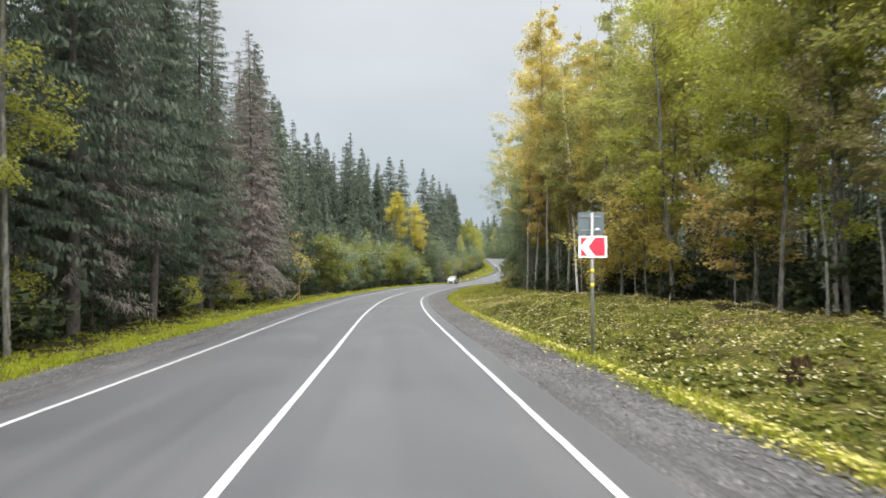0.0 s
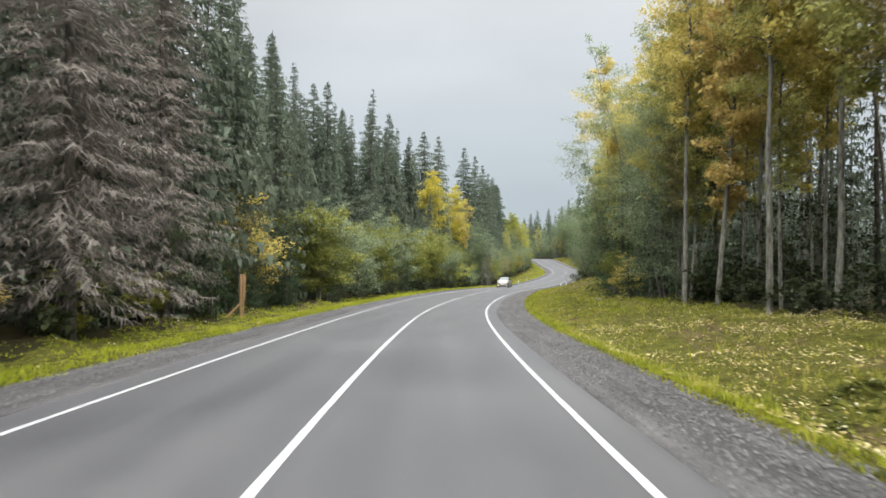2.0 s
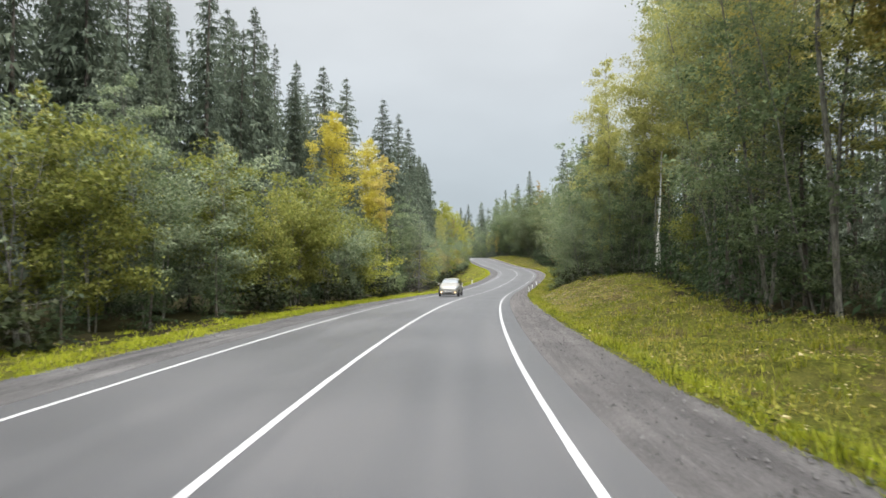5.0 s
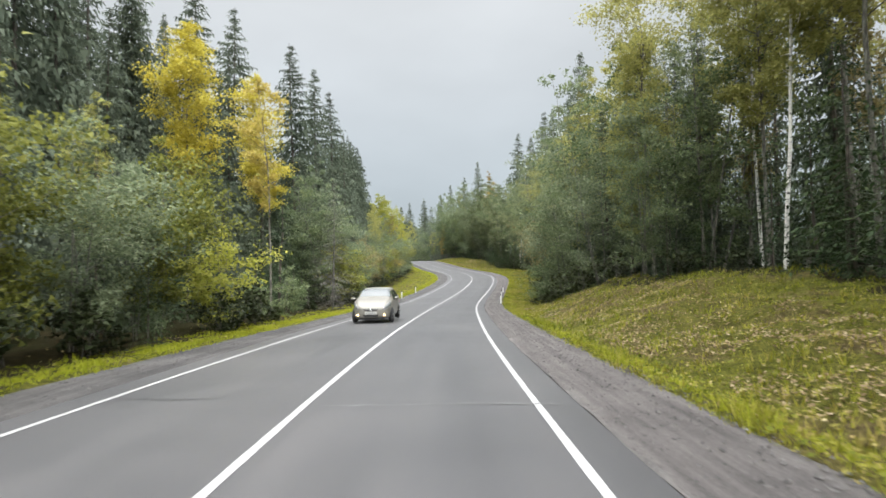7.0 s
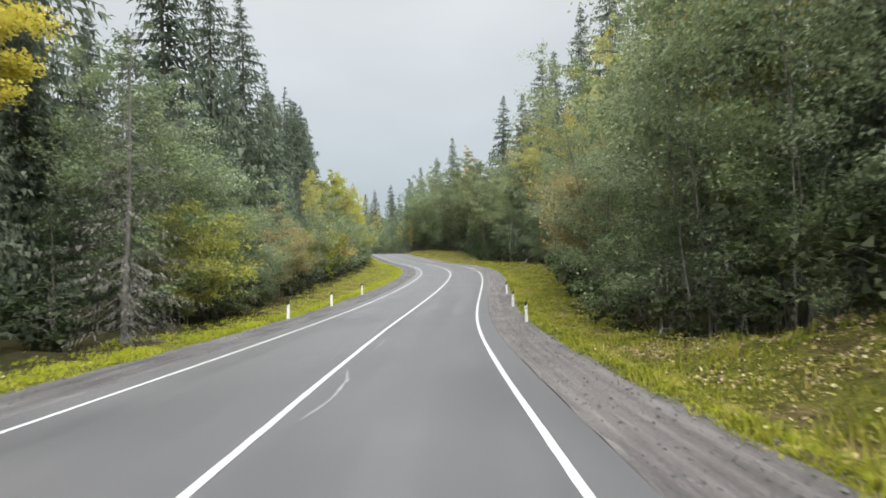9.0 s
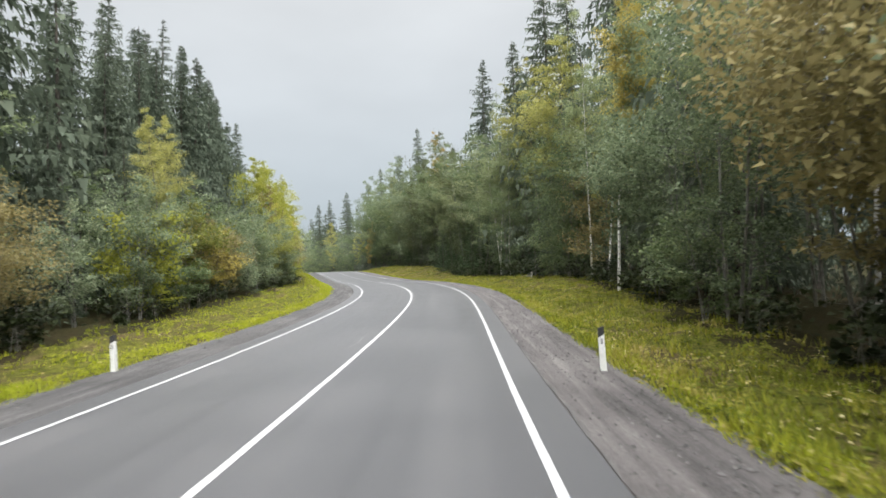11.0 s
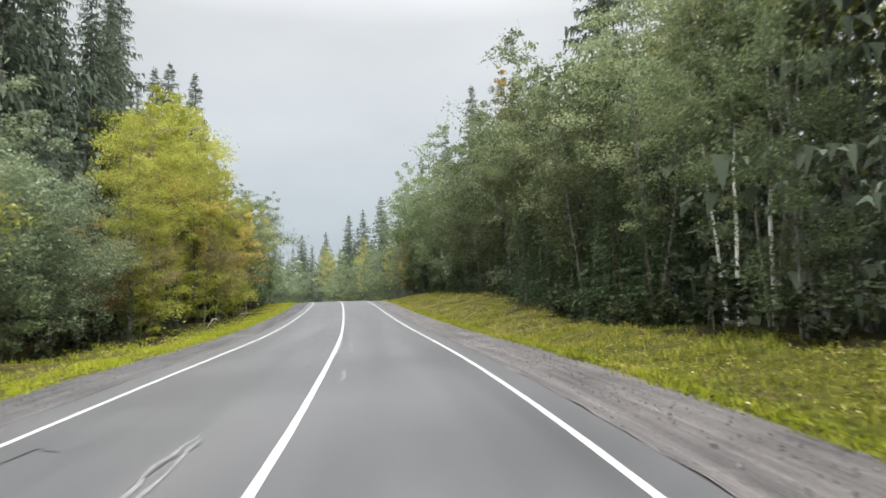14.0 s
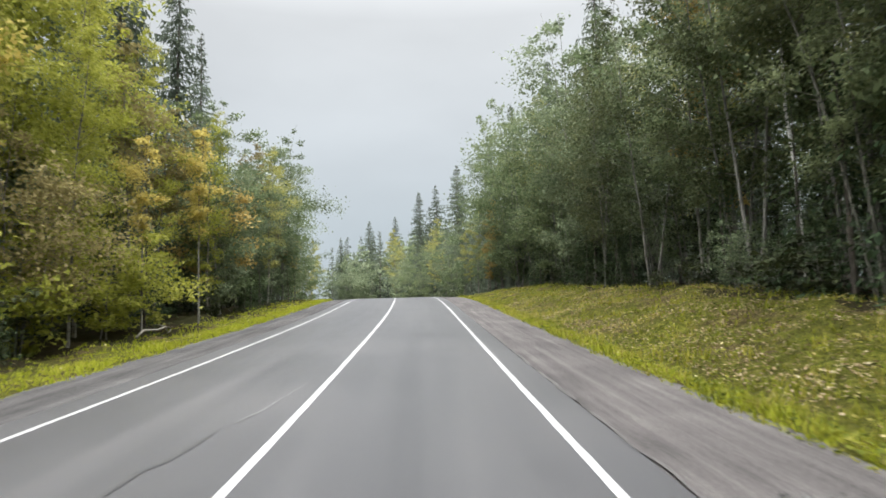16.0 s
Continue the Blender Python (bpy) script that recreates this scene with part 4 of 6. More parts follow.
# right, up the hill
stand((("pale_birch", 200.7, 10.8, 14), ("pale_birch", 200.2, 11.6, 15), ("pale_birch", 202.2, 11.4, 12.5), ("young_spruce", 213, 10.6, 9), ("young_spruce", 222.5, 11.4, 8.5), ("young_spruce", 205, 11, 7.5), ("young_spruce", 215.4, 10.2, 6),
       ("young_spruce", 216.9, 8.8, 5), ("young_spruce", 218.9, 10.5, 7), ("back_spruce", 221.9, 16.5, 30), ("amber_birch", 239.6, 15.6, 23.6),
       ("pale_birch", 229.6, 12.6, 16), ("amber_birch", 280, 10.2, 12), ("back_spruce", 259.6, 16.4, 28.6), ("back_spruce", 274.6, 16.5, 26), ("back_spruce", 286.1, 16.5, 26.3), ("back_spruce", 297, 16.5, 25),
       ("back_spruce", 311.5, 15.1, 25.7), ("back_spruce", 331.8, 14, 25.6), ("back_spruce", 332.4, 18.2, 27.4), ("olive_birch", 329, 17, 19.5), ("olive_birch", 358, 16.4, 21.5)))

# left of the road
row(5, 15, 2.2, left(1.4), 0.7, ((2, "gold_bush", 2.5, 4), (2, "undergrowth", 1.8, 3), (1, "young_spruce", 2.5, 4)))
row(8, 16, 3.4, left(4.2), 0.8, ((1, "spruce", 18, 22),))
row(14, 41, 3.4, left(1.6), 0.9, ((5, "spruce", 19, 23), (1, "dead_spruce", 18, 21)))
row(9, 54, 2.6, left(0.9), 0.6, ((2, "young_spruce", 2.5, 5), (0.7, "gold_bush", 2, 3), (0.5, "amber_bush", 2, 3), (3, "undergrowth", 1.5, 2.8)))
row(52, 66, 2.4, left(0.9), 0.5, ((3, "young_spruce", 3, 5.5), (1, "alder", 5, 7), (1, "undergrowth", 1.5, 2.4)))
row(64, 112, 3.3, left(2.2), 0.9, ((2, "olive_bush", 5.5, 7.5), (4, "willow", 6, 8.2), (2, "young_spruce", 4, 7), (1, "alder", 7, 9)))
row(66, 118, 3.4, left(0.5), 0.4, ((2, "young_spruce", 1.8, 3.6), (2, "undergrowth", 1.4, 2.2), (1, "small_willow", 3, 4.5)))
row(114, 131, 3.2, left(1.7), 0.5, ((2, "small_willow", 2.2, 3.4), (2, "young_spruce", 2, 3.5), (2, "undergrowth", 1.5, 2.2)))
row(113, 140, 2.8, left(7.2), 1.4, ((3, "back_spruce", 9, 15), (2, "young_spruce", 6, 9)))
row(136, 148, 3.2, left(2.4), 1.0, ((3, "alder", 8, 12), (1, "willow", 6, 9), (2, "young_spruce", 6, 9)))
row(137, 150, 3.4, left(0.7), 0.4, ((2, "undergrowth", 1.3, 2.0), (1, "small_willow", 3, 5), (1, "young_spruce", 2, 4)))
row(148, 206, 3.3, left(2.0), 1.0, ((2, "willow", 5, 8), (2, "russet_tree", 5, 7), (2, "alder", 6, 9), (1, "olive_bush", 5, 7)))
row(150, 204, 3.8, left(0.8), 0.4, ((2, "undergrowth", 1.2, 2.0), (1, "small_willow", 2.5, 4)))
row(202, 214, 2.6, left(1.8), 0.6, ((1, "russet_tree", 5, 6.5), (3, "willow", 5.5, 7.5)))
row(212, 242, 2.8, left(2.2), 1.0, ((2, "pole_tree", 9, 13), (3, "green_aspen", 8, 12), (1, "russet_tree", 6, 9)))
row(242, 268, 2.8, left(2.2), 1.0, ((1, "pole_tree", 9, 13), (1, "olive_birch", 11, 14), (3, "alder", 9, 14)))
row(203, 266, 3.4, left(0.8), 0.5, ((2, "young_spruce", 1.8, 4.2), (2, "undergrowth", 1.2, 2.0), (1, "pole_tree", 6, 10)))
row(46, 70, 2.8, left(3.6), 0.8, ((3, "back_spruce", 15, 21), (1, "thin_spruce", 18, 22)))
row(10, 60, 3.0, left(5.6), 1.6, ((4, "back_spruce", 20, 24), (2, "thin_spruce", 21, 25), (1, "dead_spruce", 18, 21)))
row(68, 112, 3.2, left(6.0), 1.6, ((2, "back_spruce", 9, 14), (2, "alder_back", 8, 11), (1, "olive_birch_back", 9, 12)))
row(57, 112, 2.7, left(14.5), 2.6, ((4, "back_spruce", 20, 27), (3, "thin_spruce", 21, 28)))
row(106, 142, 2.7, left(15.5), 2.4, ((4, "back_spruce", 23, 29), (3, "thin_spruce", 24, 31)))
row(140, 152, 3.2, left(15.5), 2.0, ((4, "back_spruce", 17, 25), (3, "thin_spruce", 20, 25)))
row(142, 168, 3.4, left(7.0), 1.8, ((3, "alder_back", 9, 13), (1, "back_spruce", 9, 14)))
row(168, 216, 3.2, left(5.2), 1.4, ((3, "alder_back", 7, 10), (1, "back_spruce", 8, 11)))
row(150, 170, 3.6, left(13.0), 1.6, ((3, "back_spruce", 15, 22), (1, "thin_spruce", 18, 23)))
row(170, 206, 2.6, left(11.0), 1.8, ((3, "back_spruce", 17, 22), (1, "thin_spruce", 18, 23)))
row(200, 258, 2.5, left(12.8), 2.6, ((3, "back_spruce", 20, 27), (2, "thin_spruce", 22, 28)))
row(206, 290, 3.4, left(5.0), 1.4, ((3, "alder_back", 9, 13), (2, "back_spruce", 8, 13)))
row(20, 60, 3.6, left(12.5), 2.4, ((1, "far_spruce", 20, 25),))
row(56, 112, 3.6, left(19.0), 2.4, ((1, "far_spruce", 20, 26),))
row(110, 172, 4.0, left(20.0), 2.4, ((1, "far_spruce", 20, 27),))
row(172, 262, 4.0, left(16.0), 2.4, ((1, "far_spruce", 15, 22),))

# right of the road
row(9, 64, 1.7, right(2.6), 0.5, ((3, "undergrowth", 1.8, 3.0), (1, "young_spruce", 2.5, 4.5)))
row(8, 31, 3.0, right(1.2), 0.8, ((3, "green_aspen", 15, 20), (1, "pole_tree", 8, 12)))
row(30, 62, 2.8, right(1.6), 1.1, ((3, "gold_birch", 17, 22), (2, "olive_birch", 16, 21), (2, "pole_tree", 9, 14)))
row(12, 62, 3.0, right(4.5), 1.3, ((3, "gold_birch_back", 19, 23), (2, "olive_birch_back", 18, 23), (1, "pole_tree_back", 11, 15)))
row(8, 62, 4.6, right(0.6), 0.5, ((1, "amber_bush", 2.5, 4.5), (2, "pole_tree", 6, 10), (1, "undergrowth", 1.0, 1.6)))
row(59, 67, 2.7, right(1.8), 0.9, ((2, "tall_alder", 15, 20), (1, "willow", 9, 12), (3, "olive_birch", 17, 20)))
row(67, 96, 2.6, right(2.0), 1.0, ((2, "olive_birch", 17, 22), (2, "gold_birch", 18, 24), (2, "tall_alder", 17, 21), (2, "young_spruce", 6, 9)))
row(92, 118, 2.8, right(2.2), 1.0, ((4, "olive_birch", 19, 24), (3, "tall_alder", 15, 20), (2, "alder", 11, 15), (1, "young_spruce", 6, 10)))
row(94, 118, 3.2, right(0.5), 0.4, ((2, "undergrowth", 1.0, 1.8), (1, "young_spruce", 2.5, 5)))
row(186, 199, 3.4, right(1.5), 0.6, ((3, "near_alder", 10, 14), (2, "tall_alder", 13, 17), (1, "young_spruce", 5, 9)))
row(200, 226, 3.4, right(1.5), 0.6, ((3, "dark_alder", 12, 16), (1, "tall_alder", 14, 18), (2, "young_spruce", 5, 9)))
row(139, 186, 3.3, right(1.6), 0.8, ((4, "near_alder", 11, 15), (2, "willow", 9, 12), (1, "russet_tree", 8, 11), (1, "olive_birch", 13, 18), (2, "tall_alder", 13, 17)))
row(118, 139, 2.8, right(3.2), 0.8, ((3, "olive_birch", 16, 22), (2, "alder", 14, 18), (1, "spruce", 9, 13)))
row(118, 214, 3.6, right(0.3), 0.3, ((3, "undergrowth", 1.2, 2.2), (1, "small_willow", 3, 5)))
row(118, 160, 3.4, right(4.8), 1.0, ((4, "alder_back", 15, 20), (3, "olive_birch_back", 17, 22), (1, "white_birch_back", 15, 19)))
row(160, 216, 3.2, right(4.6), 1.0, ((4, "tall_alder_back", 18, 23), (2, "alder_back", 17, 21), (2, "olive_birch_back", 19, 23)))
row(226, 250, 2.9, right(2.0), 1.0, ((3, "dark_alder", 16, 21), (1, "near_alder", 9, 12), (2, "tall_alder", 16, 21)))
row(249, 284, 2.9, right(2.0), 1.0, ((4, "alder", 18, 24), (1, "olive_birch", 18, 22), (1, "willow", 10, 13)))
row(212, 286, 3.6, right(5.0), 1.2, ((6, "alder_back", 16, 22), (1, "olive_birch_back", 18, 22)))
row(205, 268, 3.6, right(0.6), 0.4, ((2, "undergrowth", 1.0, 2.0), (1, "young_spruce", 2.5, 5)))
row(8, 120, 2.6, right(6.2), 0.9, ((1, "far_spruce", 5, 11),))
row(118, 276, 3.0, right(6.8), 1.0, ((1, "far_spruce", 10, 18),))
row(8, 270, 4.4, left(4.6), 0.7, ((1, "young_spruce", 4, 8),))
row(14, 120, 4.2, right(8.0), 1.8, ((3, "far_spruce", 16, 20), (2, "gold_birch_back", 18, 23), (2, "olive_birch_back", 17, 22)))
row(118, 285, 4.2, right(8.5), 1.8, ((3, "back_spruce", 13, 19), (1, "thin_spruce", 15, 20), (2, "olive_birch_back", 16, 20)))
row(18, 140, 5.0, right(13.5), 2.2, ((2, "far_spruce", 18, 23),))
row(140, 290, 5.0, right(13.0), 2.2, ((1, "far_spruce", 16, 23),))

# undergrowth inside the wood
row(10, 120, 3.4, right(3.4), 0.9, ((3, "undergrowth", 1.4, 2.6), (2, "young_spruce", 2.5, 5), (1, "pole_tree", 8, 12)))
row(200, 265, 3.6, left(4.0), 0.9, ((3, "undergrowth", 1.4, 2.6), (2, "young_spruce", 2.5, 5)))
# a few behind the start
row(-26, 4, 5.0, left(2.5), 1.0, ((1, "back_spruce", 19, 23),))
row(-26, 4, 5.0, right(2.5), 1.0, ((1, "gold_birch_back", 17, 20),))

# where the road leaves the view
row(292, 345, 3.6, lambda s: -11.5, 1.5, ((2, "alder_back", 10, 14), (1, "olive_birch_back", 9, 13)))
row(284, 345, 3.6, lambda s: 11.5, 1.5, ((3, "alder_back", 11, 15), (1, "olive_birch_back", 10, 14)))
row(286, 345, 4.5, lambda s: 18, 2.5, ((1, "far_spruce", 14, 19),))
stand((("amber_birch", 282.5, 11.2, 12.8), ("alder", 352, 21, 18), ("alder", 346, 18.5, 15), ("willow", 384, 14.5, 15), ("willow", 390, 15.5, 16), ("willow", 377, 15, 14), ("willow", 396, 14.2, 15),
       ("willow", 404, 13.6, 15), ("back_spruce", 400, 21, 29), ("back_spruce", 383, 25, 28), ("back_spruce", 420, 16, 25)))
stand((("pale_birch", 172.6, 9.4, 17), ("pale_birch", 178.0, 10.9, 15), ("amber_bush", 36.5, 13.6, 7.5), ("amber_bush", 34.5, 14.4, 7)))
# dark spruces and small rowans before the bank
stand((("young_spruce", 89.5, 11, 7.8), ("young_spruce", 92, 11.4, 7), ("young_spruce", 76.2, 11.2, 10.4), ("young_spruce", 69, 10.6, 4.2), ("amber_bush", 70.6, 10.5, 3.4), ("olive_bush", 73.2, 10.5, 3.8),
       ("young_spruce", 108, 13.2, 7.6), ("young_spruce", 105.6, 13.8, 8.2), ("young_spruce", 103.4, 13.4, 7.4), ("young_spruce", 110.4, 13.4, 6), ("olive_bush", 99.5, 12.6, 5)))
# dark young spruces at the foot of the alders
stand((("young_spruce", 204, 9.6, 5.5), ("young_spruce", 206.5, 9.4, 6), ("young_spruce", 208.6, 9.9, 5), ("young_spruce", 212.5, 10.6, 5.5), ("young_spruce", 225.5, 11.2, 6.5), ("young_spruce", 228, 11.4, 6),
       ("young_spruce", 233.5, 12, 5), ("young_spruce", 244, 12.2, 5.5), ("young_spruce", 249.5, 11.8, 6.5), ("young_spruce", 252, 12.2, 6), ("young_spruce", 113, 13.2, 5), ("young_spruce", 117, 12, 4.5),
       ("small_willow", 231, 11, 2.6)))
row(213, 233, 2.4, left(1.2), 0.5, ((2, "pole_tree", 5, 9), (2, "gold_bush", 2.5, 4.5)))


def woods(name, label, seed, count, area, heights, kind_of, mat, bark):
    """Many distant trees in one mesh."""
    rng = np.random.default_rng(seed)
    V, F, TV, TF, base, tb = [], [], [], [], 0, 0
    lib = [kind_of(seed * 10 + i) for i in range(4)]
    for i in range(count):
        s, u = area(rng)
        x, y = plan(s, u)
        z = ground_z(s, u)
        t, c = lib[i % 4]
        h = rng.uniform(*heights) / 10.0
        a = rng.random() * 6.28
        r = np.array([[math.cos(a), -math.sin(a), 0], [math.sin(a), math.cos(a), 0], [0, 0, 1]]) * h
        o = np.array([x[0], y[0], z[0] - 0.1])
        V.append(c[0] @ r.T + o)
        F += (np.array(c[1]) + base).tolist()
        base += len(c[0])
        TV.append(t[0] @ r.T + o)
        TF += (np.array(t[1]) + tb).tolist()
        tb += len(t[0])
    root = tagged(empty(name), label, "forest", kind="stuff")
    tagged(part("crown", sheet("crown", np.concatenate(V), F, mat), mat, root), kind="stuff")
    tagged(part("trunk", sheet("trunk", np.concatenate(TV), TF, bark), bark, root), kind="stuff")


def deep_woods(label, side):
    """The spruces deep in the forest, in one mesh for each side of the road."""
    spots = iter([d for d in DEEP if d[1] * side > 0])
    count = sum(1 for d in DEEP if d[1] * side > 0)
    lib = [spruce_parts(25 + i, 25.0, 4.2, 5, 34, 7, 0.42, 0.05, twig=0.50, thin=0.22, mass=7, broad=0.46, flare=0.4) for i in range(3)]
    V, F, TV, TF, base, tb = [], [], [], [], 0, 0
    rng = np.random.default_rng(77)
    for i in range(count):
        s, u, height = next(spots)
        (tv, tf), (cv, cf) = lib[i % 3]
        a, k = rng.random() * 6.28, height / 25.0
        w = k * min(1.3, (0.9 / k) ** 0.35)
        r = np.array([[w * math.cos(a), -w * math.sin(a), 0], [w * math.sin(a), w * math.cos(a), 0], [0, 0, k]])
        x, y = plan(s, u)
        o = np.array([x[0], y[0], ground_z(s, u)[0] - 0.1])
        V.append(cv @ r.T + o)
        F += (np.array(cf) + base).tolist()
        base += len(cv)
        TV.append(tv @ r.T + o)
        TF += (np.array(tf) + tb).tolist()
        tb += len(tv)
    root = tagged(empty("deep_forest"), label, "forest", kind="stuff")
    tagged(part("crown", sheet("crown", np.concatenate(V), F, SPRUCE), SPRUCE, root), kind="stuff")
    tagged(part("trunk", sheet("trunk", np.concatenate(TV), TF, DARK_BARK), DARK_BARK, root), kind="stuff")


deep_woods("dark spruce forest behind the trees of the verge", -1)
deep_woods("dark spruce forest behind the roadside birches", 1)


def band(s0, s1, u0, u1):
    def pick(rng):
        return rng.uniform(s0, s1), rng.uniform(u0, u1)
    return pick


def low_spruce(seed):
    return spruce_parts(seed, 10.0, 2.1, 4, 26, 6, 0.44, 0.03, twig=0.36, thin=0.42, mass=2, broad=0.38, flare=1.3)


def tiny_spruce(seed):
    return spruce_parts(seed, 10.0, 1.75, 3, 14, 5, 0.44, 0.03, twig=0.5, thin=0.45, mass=2, broad=0.45, flare=1.3)


def leafy_thicket(seed):
    t, l, c = broadleaf_parts(seed, 10.0, 0.06, 3.0, 16, 720, 0.27, rise=0.7)
    return t, c


def low_broad(seed):
    t, l, c = broadleaf_parts(seed, 10.0, 0.1, 2.5, 14, 380, 0.5, rise=0.7)
    return t, c


woods("far_woods", "distant spruce forest behind the roadside trees", 3, 260, band(-60, 310, -95, -32), (20, 27), tiny_spruce, SPRUCE, DARK_BARK)
woods("far_woods", "distant spruce forest behind the roadside trees", 4, 260, band(-60, 310, 29, 95), (20, 26), tiny_spruce, SPRUCE, DARK_BARK)
woods("far_woods", "distant mixed forest beyond the crest of the road", 5, 200, band(315, 470, 16, 120), (19, 26), low_spruce, SPRUCE, DARK_BARK)
woods("far_woods", "distant mixed forest beyond the crest of the road", 6, 200, band(330, 470, -110, -16), (20, 27), low_spruce, SPRUCE, DARK_BARK)
woods("far_woods", "distant grey-green broad-leaved woods beyond the crest of the road", 7, 210, band(345, 470, 15, 75), (15, 22), low_broad, WILLOW, GREY_BARK)
# Thickets in the same darkened leaves, painting the shaded gaps between trees.
woods("thicket", "leafy thicket inside the forest, leaf colour darkened for shade", 11, 100, band(5, 275, 18, 32), (3, 7), low_broad, SHADE_DARKENED, GREY_BARK)
woods("thicket", "leafy thicket inside the forest, leaf colour darkened for shade", 12, 90, band(5, 275, -30, -18), (3, 7), low_broad, SHADE_DARKENED, GREY_BARK)
woods("thicket", "leafy thicket inside the forest, leaf colour darkened for shade", 13, 70, band(188, 285, 14, 19), (3, 6.5), leafy_thicket, SHADE_DARKENED, GREY_BARK)
woods("thicket", "leafy thicket inside the forest, leaf colour darkened for shade", 17, 26, band(98, 126, 14.5, 19), (3, 6), leafy_thicket, SHADE_DARKENED, GREY_BARK)
woods("thicket", "leafy thicket behind the birch trunks, leaf colour darkened for shade", 14, 60, band(4, 66, 15, 20), (3, 6), leafy_thicket, SHADE_DARKENED, GREY_BARK)
woods("far_woods", "distant green alders beyond the crest of the road", 8, 130, band(300, 440, -60, -12), (12, 18), low_broad, ALDER, GREY_BARK)


# ---- road furniture ----
STEEL = grainy("galvanised_steel", [(0.3, (0.20, 0.20, 0.20)), (0.7, (0.34, 0.34, 0.33))], 3, 40, 0.55, 0.2, 0.003, 0.5)
PLATE = grainy("sign_back", [(0.3, (0.080, 0.105, 0.115)), (0.7, (0.120, 0.150, 0.160))], 2, 30, 0.5, 0.1, 0.002)
WHITE = grainy("white_sheet", [(0.3, (0.66, 0.68, 0.68)), (0.7, (0.78, 0.80, 0.79))], 3, 40, 0.4, 0.1, 0.002)
RED = grainy("red_sheet", [(0.3, (0.62, 0.020, 0.045)), (0.7, (0.72, 0.030, 0.060))], 3, 40, 0.4, 0.1, 0.002)
TAPE = grainy("yellow_tape", [(0.3, (0.62, 0.44, 0.03)), (0.7, (0.72, 0.55, 0.05))], 3, 40, 0.5, 0.1, 0.002)
BLACK = grainy("black_rubber", [(0.3, (0.012, 0.012, 0.013)), (0.7, (0.03, 0.03, 0.03))], 4, 60, 0.7)
POST = grainy("white_plastic", [(0.25, (0.50, 0.49, 0.46)), (0.7, (0.78, 0.78, 0.76))], 5, 40, 0.55, 0.15, 0.003)
TIMBER = grainy("weathered_timber", [(0.3, (0.20, 0.115, 0.050)), (0.7, (0.42, 0.27, 0.13))], 2, 40, 0.75)
BOARD = grainy("brown_board", [(0.3, (0.13, 0.062, 0.026)), (0.7, (0.24, 0.125, 0.055))], 2, 30, 0.7)
LOG = grainy("dead_wood", [(0.3, (0.022, 0.017, 0.013)), (0.7, (0.065, 0.050, 0.040))], 3, 30, 0.9)
TWIG = grainy("pale_branch", [(0.3, (0.16, 0.145, 0.12)), (0.7, (0.30, 0.28, 0.24))], 3, 30, 0.9)
SOIL = grainy("bare_soil", [(0.3, (0.012, 0.007, 0.004)), (0.7, (0.050, 0.030, 0.017))], 1.5, 18, 0.95, 1.0, 0.04)
SOIL.node_tree.nodes["Principled BSDF"].inputs["Specular IOR Level"].default_value = 0.05


def box_bm(w, d, h, bevel=0.0, at=(0, 0, 0)):
    """A bevelled block: width, depth, height, its foot's middle at the given place."""
    bm = bmesh.new()
    bmesh.ops.create_cube(bm, size=1.0)
    bmesh.ops.scale(bm, vec=(w, d, h), verts=bm.verts)
    bmesh.ops.translate(bm, vec=(at[0], at[1], at[2] + h / 2), verts=bm.verts)
    if bevel:
        bmesh.ops.bevel(bm, geom=bm.edges[:], offset=bevel, segments=2, affect="EDGES")
    return bm


def tube_bm(line, radii, sides=10):
    v, f = tubes([np.array(line, float)], [np.array(radii, float)], sides)
    bm = bmesh.new()
    vs = [bm.verts.new(p) for p in v]
    for q in f:
        bm.faces.new([vs[i] for i in q])
    n = len(line)
    bm.faces.new(vs[:sides][::-1])
    bm.faces.new(vs[(n - 1) * sides:])
    return bm


def slab_bm(outline, y0, y1):
    """A flat piece with the outline in x and z, from y0 to y1."""
    bm = bmesh.new()
    a = [bm.verts.new((x, y0, z)) for x, z in outline]
    b = [bm.verts.new((x, y1, z)) for x, z in outline]
    bm.faces.new(a)
    bm.faces.new(b[::-1])
    for i in range(len(a)):
        j = (i + 1) % len(a)
        bm.faces.new((a[j], a[i], b[i], b[j]))
    bmesh.ops.recalc_face_normals(bm, faces=bm.faces[:])
    return bm


def rounded(w, h, r, x0=0.0, z0=0.0, n=4):
    pts = []
    for cx_, cz_, a0 in ((w / 2 - r, h / 2 - r, 0), (-w / 2 + r, h / 2 - r, 90), (-w / 2 + r, -h / 2 + r, 180), (w / 2 - r, -h / 2 + r, 270)):
        for i in range(n + 1):
            a = radians(a0 + 90 * i / n)
            pts.append((x0 + cx_ + r * math.cos(a), z0 + cz_ + r * math.sin(a)))
    return pts


